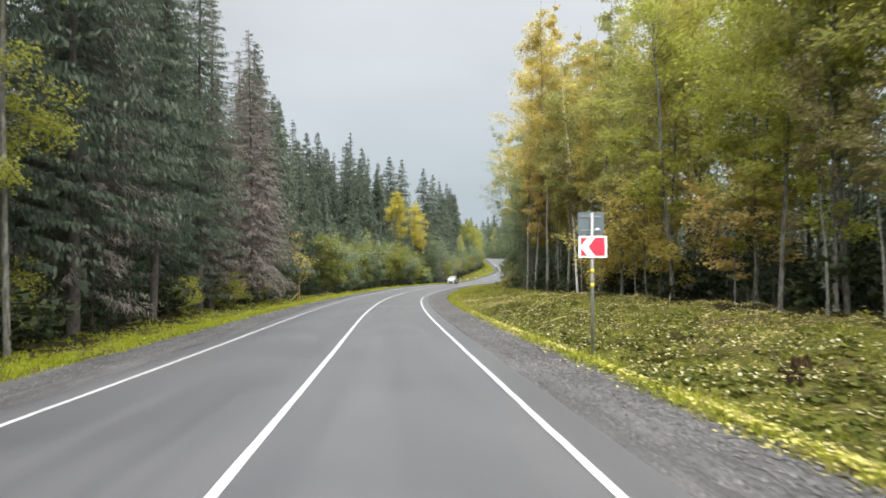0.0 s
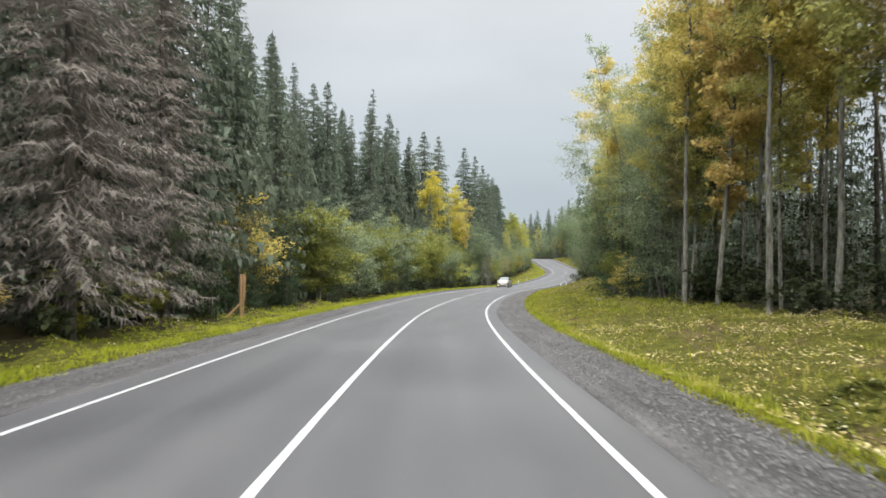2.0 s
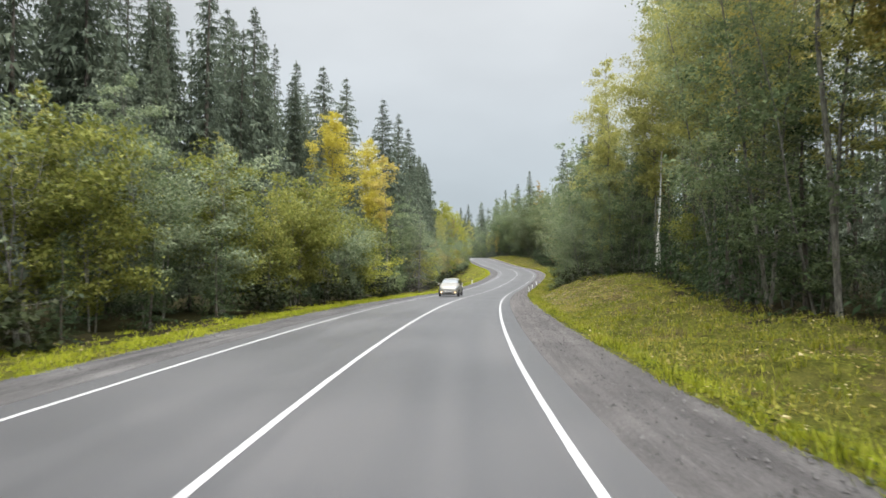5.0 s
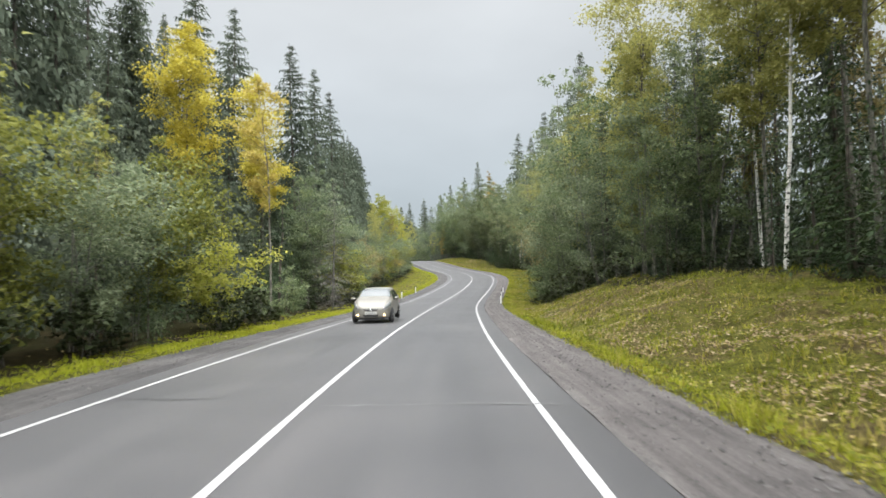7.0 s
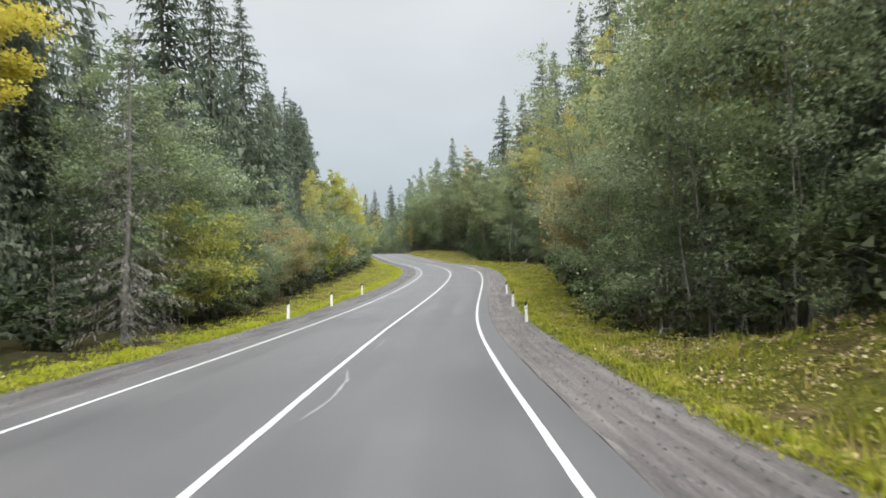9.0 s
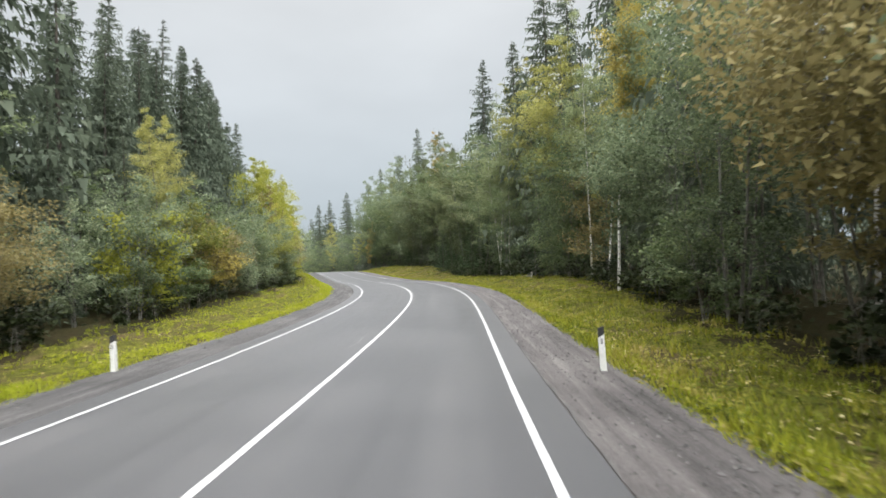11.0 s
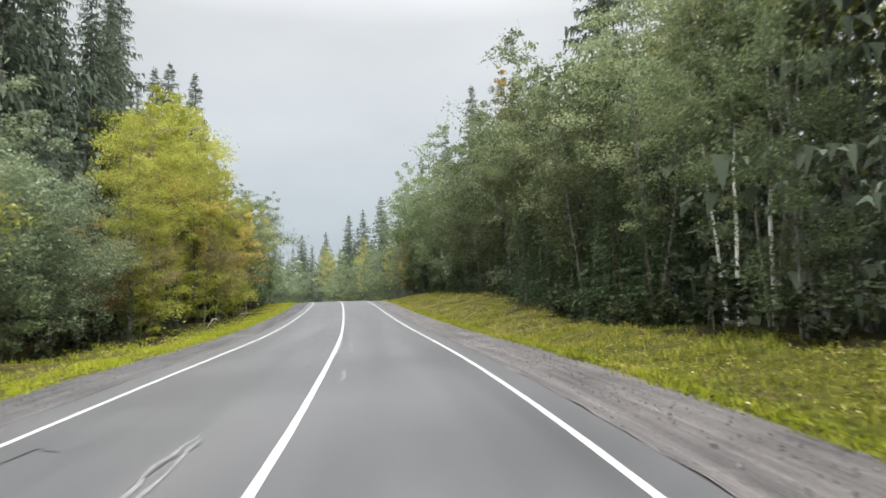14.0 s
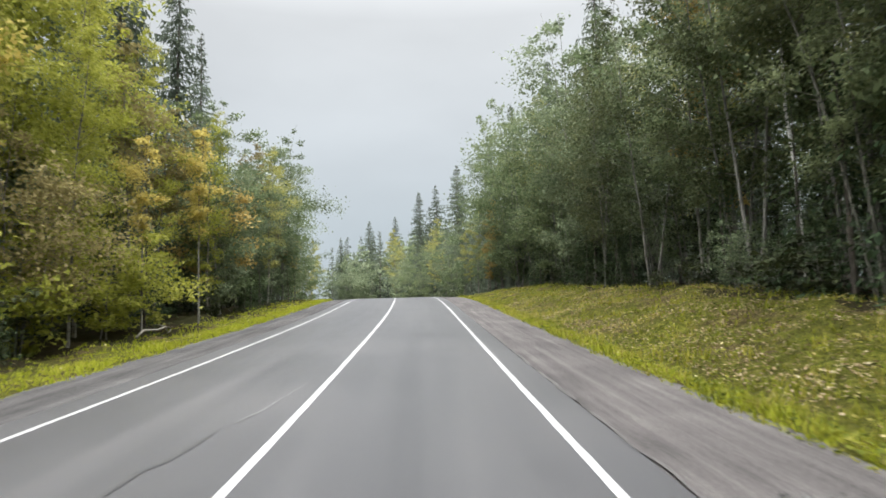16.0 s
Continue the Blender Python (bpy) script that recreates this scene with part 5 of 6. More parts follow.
def chevron_sign():
    root = tagged(empty("road_sign", pose(3.66, 14.6, -0.62, 0, 0, -2)), "red and white chevron bend sign on a steel post", "road sign")
    post = part("post", tube_bm([(0, 0, -0.2), (0, 0, 3.42)], [0.042, 0.042], 14), STEEL, root, "galvanised steel post", True)
    for z in (1.93, 1.58):
        part("tape_band", tube_bm([(0, 0, z), (0, 0, z + 0.105)], [0.0445, 0.0445], 14), TAPE, post, "yellow reflective tape", True)
    plate = part("chevron_plate", slab_bm(rounded(0.70, 0.54, 0.03, 0.0, 2.58), -0.062, -0.045), WHITE, root, "white reflective plate with red chevron")
    h = 0.22
    for out in ([(-0.29, h), (-0.13, h), (-0.29, 0.035)], [(-0.29, -h), (-0.13, -h), (-0.29, -0.035)], [(0.06, h), (0.29, h), (0.29, -h), (0.06, -h), (-0.09, -0.02), (-0.09, 0.02)]):
        part("red_panel", slab_bm([(x, z + 2.58) for x, z in out], -0.0655, -0.061), RED, plate, "red reflective sheeting")
    back = part("sign_back", slab_bm(rounded(0.64, 0.56, 0.04, -0.02, 3.16), 0.048, 0.062), PLATE, root, "grey back of a sign plate")
    part("sticker", slab_bm(rounded(0.10, 0.06, 0.01, 0.14, 3.02), 0.044, 0.0475), WHITE, back, "small white sticker")
    for z in (2.98, 3.32):
        part("rail", box_bm(0.50, 0.018, 0.03, 0.003, (-0.02, 0.036, z)), STEEL, back)
    for z in (2.44, 2.70):
        part("clamp", tube_bm([(0, 0, z), (0, 0, z + 0.03)], [0.05, 0.05], 12), STEEL, root, smooth=True)


def info_board():
    x, y = plan(53.4, -9.5)
    z = float(ground_z(53.4, -9.5)[0])
    root = tagged(empty("notice_board", pose(float(x[0]), float(y[0]), z - 0.03, 0, 0, 103)), "brown wooden notice board on two timber posts with a slanted brace", "notice board")
    for px in (-0.58, 0.10):
        part("post", box_bm(0.075, 0.06, 2.05, 0.006, (px, -0.045, 0)), TIMBER, root)
    for i in range(4):
        part("board", box_bm(1.36, 0.024, 0.300, 0.004, (0, 0.0, 0.82 + 0.303 * i)), BOARD, root)
    for px in (-0.67, 0.67):
        part("batten", box_bm(0.05, 0.045, 1.24, 0.005, (px, -0.036, 0.80)), TIMBER, root)
    for px in (-0.58, 0.10):
        part("brace", tube_bm([(px + 0.06, 0.0, 0.78), (px - 0.35, 0.70, 0.0)], [0.034, 0.034], 4), TIMBER, root)
    part("stretcher", tube_bm([(-0.58, -0.045, 0.13), (0.10, -0.045, 0.10)], [0.022, 0.022], 4), TIMBER, root)


def delineators():
    first = tagged(empty("delineator_post"), "white plastic delineator post with slanted black cap", "road post", "delineator posts along the bend")
    part("post", slab_bm([(-0.055, -0.1), (0.055, -0.1), (0.048, 0.66), (-0.048, 0.60)], -0.045, 0.045), POST, first)
    part("black_band", slab_bm([(-0.0485, 0.602), (0.0485, 0.662), (0.045, 0.80), (-0.045, 0.76)], -0.0455, 0.0455), BLACK, first, "black slanted cap")
    part("reflector", slab_bm(rounded(0.035, 0.10, 0.006, 0.0, 0.54), -0.051, -0.0455), STEEL, first, "small grey reflector")
    bpy.context.view_layer.update()
    for i, (s, u) in enumerate(((136.6, 3.3), (144.1, 3.25), (152.6, 3.2), (139.9, -6.75), (146.6, -6.65), (154.6, -6.75))):
        x, y = plan(s, u)
        d = road_at(s)[2]
        m = pose(float(x[0]), float(y[0]), float(road_at(s)[1][0]) - 0.07, TURNS.uniform(-2, 2), TURNS.uniform(-2, 2), -math.degrees(math.atan(float(d[0]))) + TURNS.uniform(-6, 6))
        ob = first if i == 0 else copy_thing(first, Matrix())
        ob.matrix_basis = m


def cracks():
    """Sealed and open cracks in the asphalt: thin wandering strips."""
    def crack(points, width, mat, label, gap=0.0):
        rng = random.Random(len(points) * 7 + int(points[0][0]))
        pts = []
        for (s0, u0), (s1, u1) in zip(points, points[1:]):
            n = max(2, int(abs(s1 - s0) * 3 + abs(u1 - u0) * 6))
            for i in range(n):
                k = i / n
                pts.append((s0 + (s1 - s0) * k + rng.uniform(-0.02, 0.02), u0 + (u1 - u0) * k + rng.uniform(-0.03, 0.03)))
        pts.append(points[-1])
        p = np.array([[float(plan(s, u)[0][0]), float(plan(s, u)[1][0])] for s, u in pts])
        z = np.array([float(road_at(s)[1][0]) for s, _ in pts]) + 0.0155
        d = np.gradient(p, axis=0)
        d /= np.linalg.norm(d, axis=1)[:, None] + 1e-9
        w = width * np.array([rng.uniform(0.5, 1.3) for _ in pts])
        w[0] = w[-1] = width * 0.15
        q = np.c_[-d[:, 1], d[:, 0]] * w[:, None] / 2
        v = np.concatenate([np.c_[p + q, z], np.c_[p - q, z]])
        n = len(pts)
        tagged(new("road_crack", sheet("road_crack", v, [(i, i + n, i + n + 1, i + 1) for i in range(n - 1)], mat)), label, "road crack", kind="structure")

    pale, dark = "pale sealed crack wandering along the asphalt", "dark open crack in the asphalt"
    for pts, w in (([(30.4, -1.38), (28.2, -1.30), (26.3, -1.20), (25.3, -1.06), (24.9, -1.14), (23.7, -1.36), (21.2, -1.40), (20, -1.48)], 0.045),
                   ([(125.8, -1.38), (124.6, -1.2), (123.1, -1.17), (121.8, -1.28)], 0.06), ([(137.8, -1.93), (134.9, -1.97), (131.8, -1.80), (130.3, -2.02)], 0.05),
                   ([(131.8, -1.27), (128.2, -1.25)], 0.04), ([(141.6, -1.11), (140.4, -1.15), (139.2, -1.02)], 0.06), ([(129.4, -1.82), (128.9, -2.08), (127.2, -1.95)], 0.04)):
        crack(pts, w, SEAL, pale)
    for pts, w in (([(220.6, -1.95), (219.0, -2.1), (217.8, -2.3)], 0.04), ([(156.2, -2.05), (157.4, -2.0), (158.4, -2.02), (159.6, -1.9)], 0.05),
                   ([(204.5, -1.16), (202.7, -1.2), (201.2, -1.14), (199.9, -1.12)], 0.06),
                   ([(197.9, -1.92), (197.9, -2.08), (197.4, -2.08), (196.4, -2.2)], 0.05), ([(195.8, -1.22), (194.8, -1.2), (194.2, -1.25)], 0.06),
                   ([(183.8, -1.85), (182.5, -1.92), (181.4, -1.84)], 0.06), ([(190.7, -2.62), (189.4, -2.67), (187.6, -2.52), (188.6, -2.48), (190.4, -2.55)], 0.05), ([(185.8, -1.1), (184.7, -1.15), (183.6, -1.24)], 0.06)):
        crack(pts, w, SEAL, pale)
    for pts, w in (([(176.5, -1.545), (180, -1.535), (184, -1.53), (187.5, -1.54)], 0.13), ([(199.5, -1.53), (203, -1.535), (206, -1.54)], 0.07)):
        crack(pts, w, SEAL, "worn pale smear of old paint beside the centre line")
    crack([(96.95, -1.45), (96.9, -0.4), (96.9, 0.6), (96.7, 1.9)], 0.05, SEAL, "pale straight joint across the asphalt lane")
    for pts, w in (([(97.8, -4.6), (97.6, -3.7), (97.6, -3.0)], 0.05), ([(217.4, -2.36), (216.6, -2.42), (216.0, -2.56), (215.2, -2.60), (214.0, -2.52), (212.6, -2.48), (211.2, -2.44), (210.4, -2.64), (209.4, -2.62), (208.2, -2.74)], 0.07),
                   ([(208.2, -2.55), (206.8, -2.5), (205.6, -2.42), (204.8, -2.36), (203.8, -2.48), (203, -2.5), (202.2, -2.4)], 0.05), ([(190.2, -2.5), (189.5, -2.64), (188.7, -2.66)], 0.05), ([(189.7, -4.3), (190.4, -4.2), (190.1, -3.88)], 0.05)):
        crack(pts, w, TAR, dark)


def fallen_wood():
    for pts, r, mat, label in (([(215.0, 6.4), (215.4, 7.5), (216.2, 9.3)], 0.06, LOG, "dark fallen log lying on the grassy slope"),
                               ([(216.8, 7.6), (217.0, 8.6), (217.6, 9.8)], 0.03, LOG, "thin dark fallen branch on the grassy slope"),
                               ([(132.4, 6.6), (133.6, 7.3), (134.8, 8.6)], 0.035, TWIG, "pale dead branch leaning out of the thicket"),
                               ([(131.6, 7.2), (132.6, 7.4), (134.0, 7.3)], 0.025, TWIG, "pale dead branch leaning out of the thicket"),
                               ([(230.4, -9.3), (231.6, -8.9), (233.4, -9.4)], 0.04, TWIG, "pale dead branch lying at the forest edge"),
                               ([(219.6, -9.3), (220.8, -8.9), (222.4, -9.5)], 0.035, TWIG, "pale dead branch lying at the forest edge"),
                               ([(188.2, 9.2), (189.0, 9.6), (190.6, 9.8)], 0.05, TWIG, "pale bare branch arching out of the alders"),
                               ([(187.6, 9.3), (188.8, 9.2), (190.0, 9.4)], 0.035, TWIG, "pale bare branch arching out of the alders"),
                               ([(26.0, 12.2), (27.5, 13.0), (29.0, 13.2)], 0.03, TWIG, "pale dead branch lying at the forest edge")):
        rng = random.Random(int(pts[0][0] * 10))
        line = []
        for i in range(9):
            k = i / 8 * (len(pts) - 1)
            j = min(int(k), len(pts) - 2)
            s, u = (pts[j][c] + (pts[j + 1][c] - pts[j][c]) * (k - j) for c in (0, 1))
            x, y = plan(s, u)
            line.append((float(x[0]), float(y[0]), float(ground_z(s, u)[0]) + r * (0.8 if mat is LOG else 2.0 + 6 * math.sin(3 * i / 8)) + rng.uniform(-0.01, 0.02)))
        root = tagged(empty("fallen_log" if mat is LOG else "fallen_branch"), label, "fallen wood")
        stem = part("stem", tube_bm(line, [r * (1 - 0.6 * i / 8) for i in range(9)], 8), mat, root, smooth=True)
        for i in (3, 5, 6):
            p = Vector(line[i])
            q = p + Vector((rng.uniform(-0.5, 0.5), rng.uniform(-0.5, 0.5), rng.uniform(0.0, 0.12)))
            part("side_twig", tube_bm([p, (p + q) / 2 + Vector((0, 0, 0.05)), q], [r * 0.35, r * 0.25, r * 0.08], 5), mat, stem)


def rock(s, u, size, label):
    rng = random.Random(int(s))
    bm = bmesh.new()
    bmesh.ops.create_icosphere(bm, subdivisions=2, radius=1)
    for v in bm.verts:
        v.co *= 1 + 0.16 * noise.noise(v.co * 1.7 + Vector((s, 0, 0))) + rng.uniform(-0.03, 0.03)
        v.co = Vector((v.co.x * size * 1.3, v.co.y * size, v.co.z * size * 0.6))
    x, y = plan(s, u)
    me = bpy.data.meshes.new("boulder")
    bm.to_mesh(me)
    bm.free()
    me.materials.append(STONE)
    me.polygons.foreach_set("use_smooth", [True] * len(me.polygons))
    ob = tagged(new("boulder", me), label, "stone", "stones on the verge")
    ob.matrix_basis = pose(float(x[0]), float(y[0]), float(ground_z(s, u)[0]) + size * 0.22, 0, 0, rng.uniform(0, 360))


def soil_scar(s0, u0, s1, u1, width):
    """Bare soil torn open down the bank, with a ragged rim."""
    rng = random.Random(31)
    n, k = 44, 15
    verts = []
    for i in range(n):
        f = i / (n - 1)
        w = width * (0.55 + 0.45 * math.sin(3.14 * min(1, f * 1.25))) * (1 + 0.5 * noise.noise(Vector((f * 7, 1.7, 0))))
        bend = 0.30 * noise.noise(Vector((f * 3.5, 9.1, 0)))
        for j in range(k):
            g = 2 * j / (k - 1) - 1
            side = g * w * (1 + 0.35 * noise.noise(Vector((f * 13, g * 2, 4)))) + bend
            s, u = s0 + (s1 - s0) * f + side * 0.62, u0 + (u1 - u0) * f - side * 0.78
            x, y = plan(s, u)
            rim = 0.09 * (1 - min(1, abs(abs(g) - 0.72) / 0.28)) + 0.10 * max(0, 1 - abs(f - 0.06) / 0.08)
            lump = 0.07 * noise.noise(Vector((f * 22, g * 5, 2))) + 0.035 * noise.noise(Vector((f * 60, g * 14, 7)))
            edge = -0.10 if abs(g) > 0.99 or i in (0, n - 1) else 0.03
            verts.append((float(x[0]), float(y[0]), float(ground_z(s, u)[0]) + edge + rim + lump + rng.uniform(-0.01, 0.01)))
    faces = [(i * k + j, i * k + j + 1, (i + 1) * k + j + 1, (i + 1) * k + j) for i in range(n - 1) for j in range(k - 1)]
    me = sheet("bare_soil", np.array(verts), faces, SOIL)
    tagged(new("bare_soil", me), "scar of dark bare soil torn open down the leafy bank", "soil", kind="structure")


# ---- the oncoming car ----
CAR_PAINT, cn, cl, cb = shader("champagne_paint", 0.40, 0.25)
cl.new(ramp_of(cn, cl, noise_of(cn, cl, 2.0, 4), [(0.35, (0.200, 0.192, 0.168)), (0.65, (0.235, 0.226, 0.197))]), cb.inputs["Base Color"])
cb.inputs["Coat Weight"].default_value = 0.3
CAR_GLASS, gn_, gl_, gb_ = shader("tinted_glass", 0.06)
gb_.inputs["Base Color"].default_value = (0.030, 0.036, 0.040, 1)
gb_.inputs["Coat IOR"].default_value = 1.9
gb_.inputs["Coat Weight"].default_value = 0.9
gb_.inputs["Specular IOR Level"].default_value = 0.4
SCREEN, _, _, sb_ = shader("windscreen_glass", 0.05)
sb_.inputs["Base Color"].default_value = (0.10, 0.115, 0.12, 1)
sb_.inputs["IOR"].default_value = 2.3
CHROME, _, _, hb = shader("chrome", 0.15, 1.0)
hb.inputs["Base Color"].default_value = (0.75, 0.75, 0.75, 1)
LENS, _, _, lb = shader("lamp_lens", 0.1)
lb.inputs["Base Color"].default_value = (0.20, 0.21, 0.21, 1)
GLOW, _, _, ob_ = shader("lit_fog_lamp", 0.3)
ob_.inputs["Emission Color"].default_value, ob_.inputs["Emission Strength"].default_value = (1.0, 0.60, 0.18, 1), 3.0
RIM = grainy("wheel_rim", [(0.3, (0.28, 0.28, 0.28)), (0.7, (0.42, 0.42, 0.42))], 4, 40, 0.35, 0.1, 0.002, 0.7)

# stations along the car from the nose: half width, sill, belt, top, half width of the top
CAR = ((0.00, 0.40, 0.34, 0.56, 0.62, 0.30), (0.05, 0.55, 0.25, 0.64, 0.72, 0.42), (0.12, 0.645, 0.21, 0.71, 0.80, 0.50), (0.22, 0.715, 0.19, 0.77, 0.875, 0.56), (0.38, 0.775, 0.18, 0.83, 0.955, 0.61),
       (0.60, 0.825, 0.17, 0.885, 1.025, 0.655), (0.82, 0.848, 0.17, 0.92, 1.075, 0.67), (0.90, 0.852, 0.17, 0.93, 1.10, 0.67), (1.30, 0.860, 0.17, 0.95, 1.325, 0.645), (1.66, 0.862, 0.17, 0.965, 1.455, 0.625), (1.95, 0.862, 0.17, 0.975, 1.49, 0.615),
       (2.30, 0.862, 0.17, 0.985, 1.505, 0.61), (2.80, 0.860, 0.17, 1.00, 1.500, 0.60), (3.25, 0.852, 0.18, 1.02, 1.475, 0.59), (3.60, 0.835, 0.19, 1.03, 1.41, 0.57), (3.82, 0.805, 0.22, 1.01, 1.15, 0.60), (3.94, 0.74, 0.28, 0.90, 0.95, 0.58), (3.99, 0.64, 0.36, 0.72, 0.76, 0.50))
CK = np.array(CAR)


def car_skin(x, v):
    """Point of the car's skin: x from the nose, v from the sill's middle (0) over the flank to the roof's middle (1)."""
    w, zb, zs, zt, wt = (np.interp(x, CK[:, 0], CK[:, c]) for c in range(1, 6))
    rise = max(zt - zs, 0.02)
    knots = ((0, zb), (0.86 * w, zb), (0.97 * w, zb + 0.10), (1.0 * w, 0.50 * (zb + zs) + 0.02), (0.985 * w, zs), (wt + 0.03, zs + 0.83 * rise), (0.88 * wt, zs + 0.965 * rise), (0, zt))
    at = (0, 0.14, 0.22, 0.38, 0.54, 0.78, 0.86, 1.0)
    return np.interp(v, at, [k[0] for k in knots]), np.interp(v, at, [k[1] for k in knots])


def car_patch(xs, vs, side, lift):
    """A piece of skin, lifted off the body: for windows, lamps and trim."""
    bm = bmesh.new()
    rows_ = []
    for x in xs:
        r = []
        for v in vs:
            y, z = car_skin(x, v)
            y2, z2 = car_skin(x, min(1, v + 0.02))
            y1, z1 = car_skin(x, max(0, v - 0.02))
            n = Vector((0, z2 - z1, -(y2 - y1)))
            n = n.normalized() if n.length else Vector((0, 0, 1))
            r.append(bm.verts.new((x - 0.4 * lift if x < 1.9 else x + 0.2 * lift, side * (y + n.y * lift), z + n.z * lift)))
        rows_.append(r)
    for a, b in zip(rows_, rows_[1:]):
        for i in range(len(vs) - 1):
            bm.faces.new((a[i], a[i + 1], b[i + 1], b[i]))
    bmesh.ops.recalc_face_normals(bm, faces=bm.faces[:])
    return bm


def across_patch(xs, v0, lift, n=9):
    """A piece of skin across the middle, from v0 on one side to v0 on the other: windscreen, roof, grille."""
    bm = bmesh.new()
    rows_ = []
    for x in xs:
        r = []
        for k in np.linspace(-1, 1, n):
            v = 1 - abs(k) * (1 - v0)
            y, z = car_skin(x, v)
            r.append(bm.verts.new((x - lift * 0.7 if x < 2 else x + lift * 0.7, math.copysign(y, k) if k else 0.0, z + lift * 0.7)))
        rows_.append(r)
    for a, b in zip(rows_, rows_[1:]):
        for i in range(n - 1):
            bm.faces.new((a[i], a[i + 1], b[i + 1], b[i]))
    bmesh.ops.recalc_face_normals(bm, faces=bm.faces[:])
    return bm


def disc_bm(radius, depth, sides, hole=0.0):
    bm = bmesh.new()
    prof = [(hole, -depth / 2), (radius * 0.93, -depth / 2), (radius, -depth * 0.3), (radius, depth * 0.3), (radius * 0.93, depth / 2), (hole, depth / 2)]
    rings = [[bm.verts.new((r * math.cos(6.28319 * i / sides), d, r * math.sin(6.28319 * i / sides))) for i in range(sides)] for r, d in prof]
    for a, b in zip(rings, rings[1:]):
        for i in range(sides):
            bm.faces.new((a[i], a[(i + 1) % sides], b[(i + 1) % sides], b[i]))
    bmesh.ops.recalc_face_normals(bm, faces=bm.faces[:])
    return bm


def oncoming_car():
    s, u = 114.5, -3.25
    x, y = plan(s, u)
    d = float(road_at(s)[2][0])
    # the nose points towards the driver's own lane's traffic
    turn = 90 - math.degrees(math.atan(d))
    root = tagged(empty("car", pose(float(x[0]), float(y[0]), float(road_at(s)[1][0]) + 0.012, 0, 0, turn)), "champagne silver five-door hatchback with lit fog lamps on the road", "car")
    bm = bmesh.new()
    vs = np.linspace(0, 1, 27)
    xs = np.unique(np.concatenate([CK[:, 0], np.linspace(0, 3.99, 40)]))
    rings = []
    for xx in xs:
        half = [car_skin(xx, v) for v in vs]
        ring = [(yy, zz) for yy, zz in half] + [(-yy, zz) for yy, zz in half[-2:0:-1]]
        rings.append([bm.verts.new((xx, yy, zz)) for yy, zz in ring])
    n = len(rings[0])
    for a, b in zip(rings, rings[1:]):
        for i in range(n):
            bm.faces.new((a[i], a[(i + 1) % n], b[(i + 1) % n], b[i]))
    bm.faces.new(rings[0])
    bm.faces.new(rings[-1])
    bmesh.ops.recalc_face_normals(bm, faces=bm.faces[:])
    body = part("body", bm, CAR_PAINT, root, "champagne silver body shell", True)
    part("windscreen", across_patch(np.linspace(0.95, 1.70, 8), 0.71, 0.010), SCREEN, root, "dark reflecting windscreen", True)
    part("rear_window", across_patch(np.linspace(3.50, 3.82, 5), 0.74, 0.010), CAR_GLASS, root, smooth=True)
    for side in (-1, 1):
        part("side_window", car_patch(np.linspace(1.42, 2.32, 7), np.linspace(0.565, 0.755, 5), side, 0.008), CAR_GLASS, root, smooth=True)
        part("side_window", car_patch(np.linspace(2.42, 3.12, 6), np.linspace(0.565, 0.755, 5), side, 0.008), CAR_GLASS, root, smooth=True)
        part("side_window", car_patch(np.linspace(3.18, 3.46, 4), np.linspace(0.58, 0.73, 4), side, 0.008), CAR_GLASS, root, smooth=True)
        for x0, x1 in ((1.28, 2.34), (2.40, 3.22)):
            door = part("door", car_patch(np.linspace(x0, x1, 8), np.linspace(0.25, 0.545, 8), side, 0.006), CAR_PAINT, root, smooth=True)
            part("door_handle", box_bm(0.17, 0.03, 0.03, 0.008, (x1 - 0.16, side * 0.885, 0.86)), CAR_PAINT, door)
        lamp = part("headlight", car_patch(np.linspace(0.05, 0.62, 9), np.linspace(0.45, 0.63, 6), side, 0.007), RIM, root, "swept-back headlight with grey surround", True)
        part("lens", car_patch(np.linspace(0.09, 0.55, 8), np.linspace(0.475, 0.61, 5), side, 0.014), LENS, lamp, "clear lamp lens", True)
        part("fog_lamp", disc_bm(0.05, 0.05, 14), GLOW, root, "lit warm fog lamp").matrix_basis = pose(0.045, side * 0.585, 0.36, 0, 0, 90 - side * 18)
        mirror = part("mirror", box_bm(0.13, 0.21, 0.14, 0.045, (1.36, side * 0.985, 0.95)), CAR_PAINT, root, "rounded door mirror", True)
        part("mirror_arm", box_bm(0.05, 0.12, 0.04, 0.01, (1.38, side * 0.88, 0.96)), BLACK, mirror)
        part("tail_light", car_patch(np.linspace(3.70, 3.92, 4), np.linspace(0.42, 0.60, 4), side, 0.008), RED, root, smooth=True)
        for wx in (0.74, 3.20):
            arch = part("wheel_arch", disc_bm(0.345, 0.05, 24), BLACK, root)
            arch.matrix_basis = pose(wx, side * 0.842, 0.31)
            wheel = empty("wheel", pose(wx, side * 0.80, 0.30))
            wheel.parent = root
            part("tyre", disc_bm(0.30, 0.19, 28, 0.19), BLACK, wheel, "black rubber tyre", True)
            part("rim", disc_bm(0.195, 0.13, 20, 0.03), RIM, wheel, "grey alloy rim")
            for k in range(5):
                a = radians(72 * k)
                spoke = part("spoke", box_bm(0.05, 0.03, 0.17, 0.006), RIM, wheel)
                spoke.matrix_basis = pose(0.02 * math.sin(a), side * 0.074, 0.02 * math.cos(a), 0, math.degrees(a), 0)
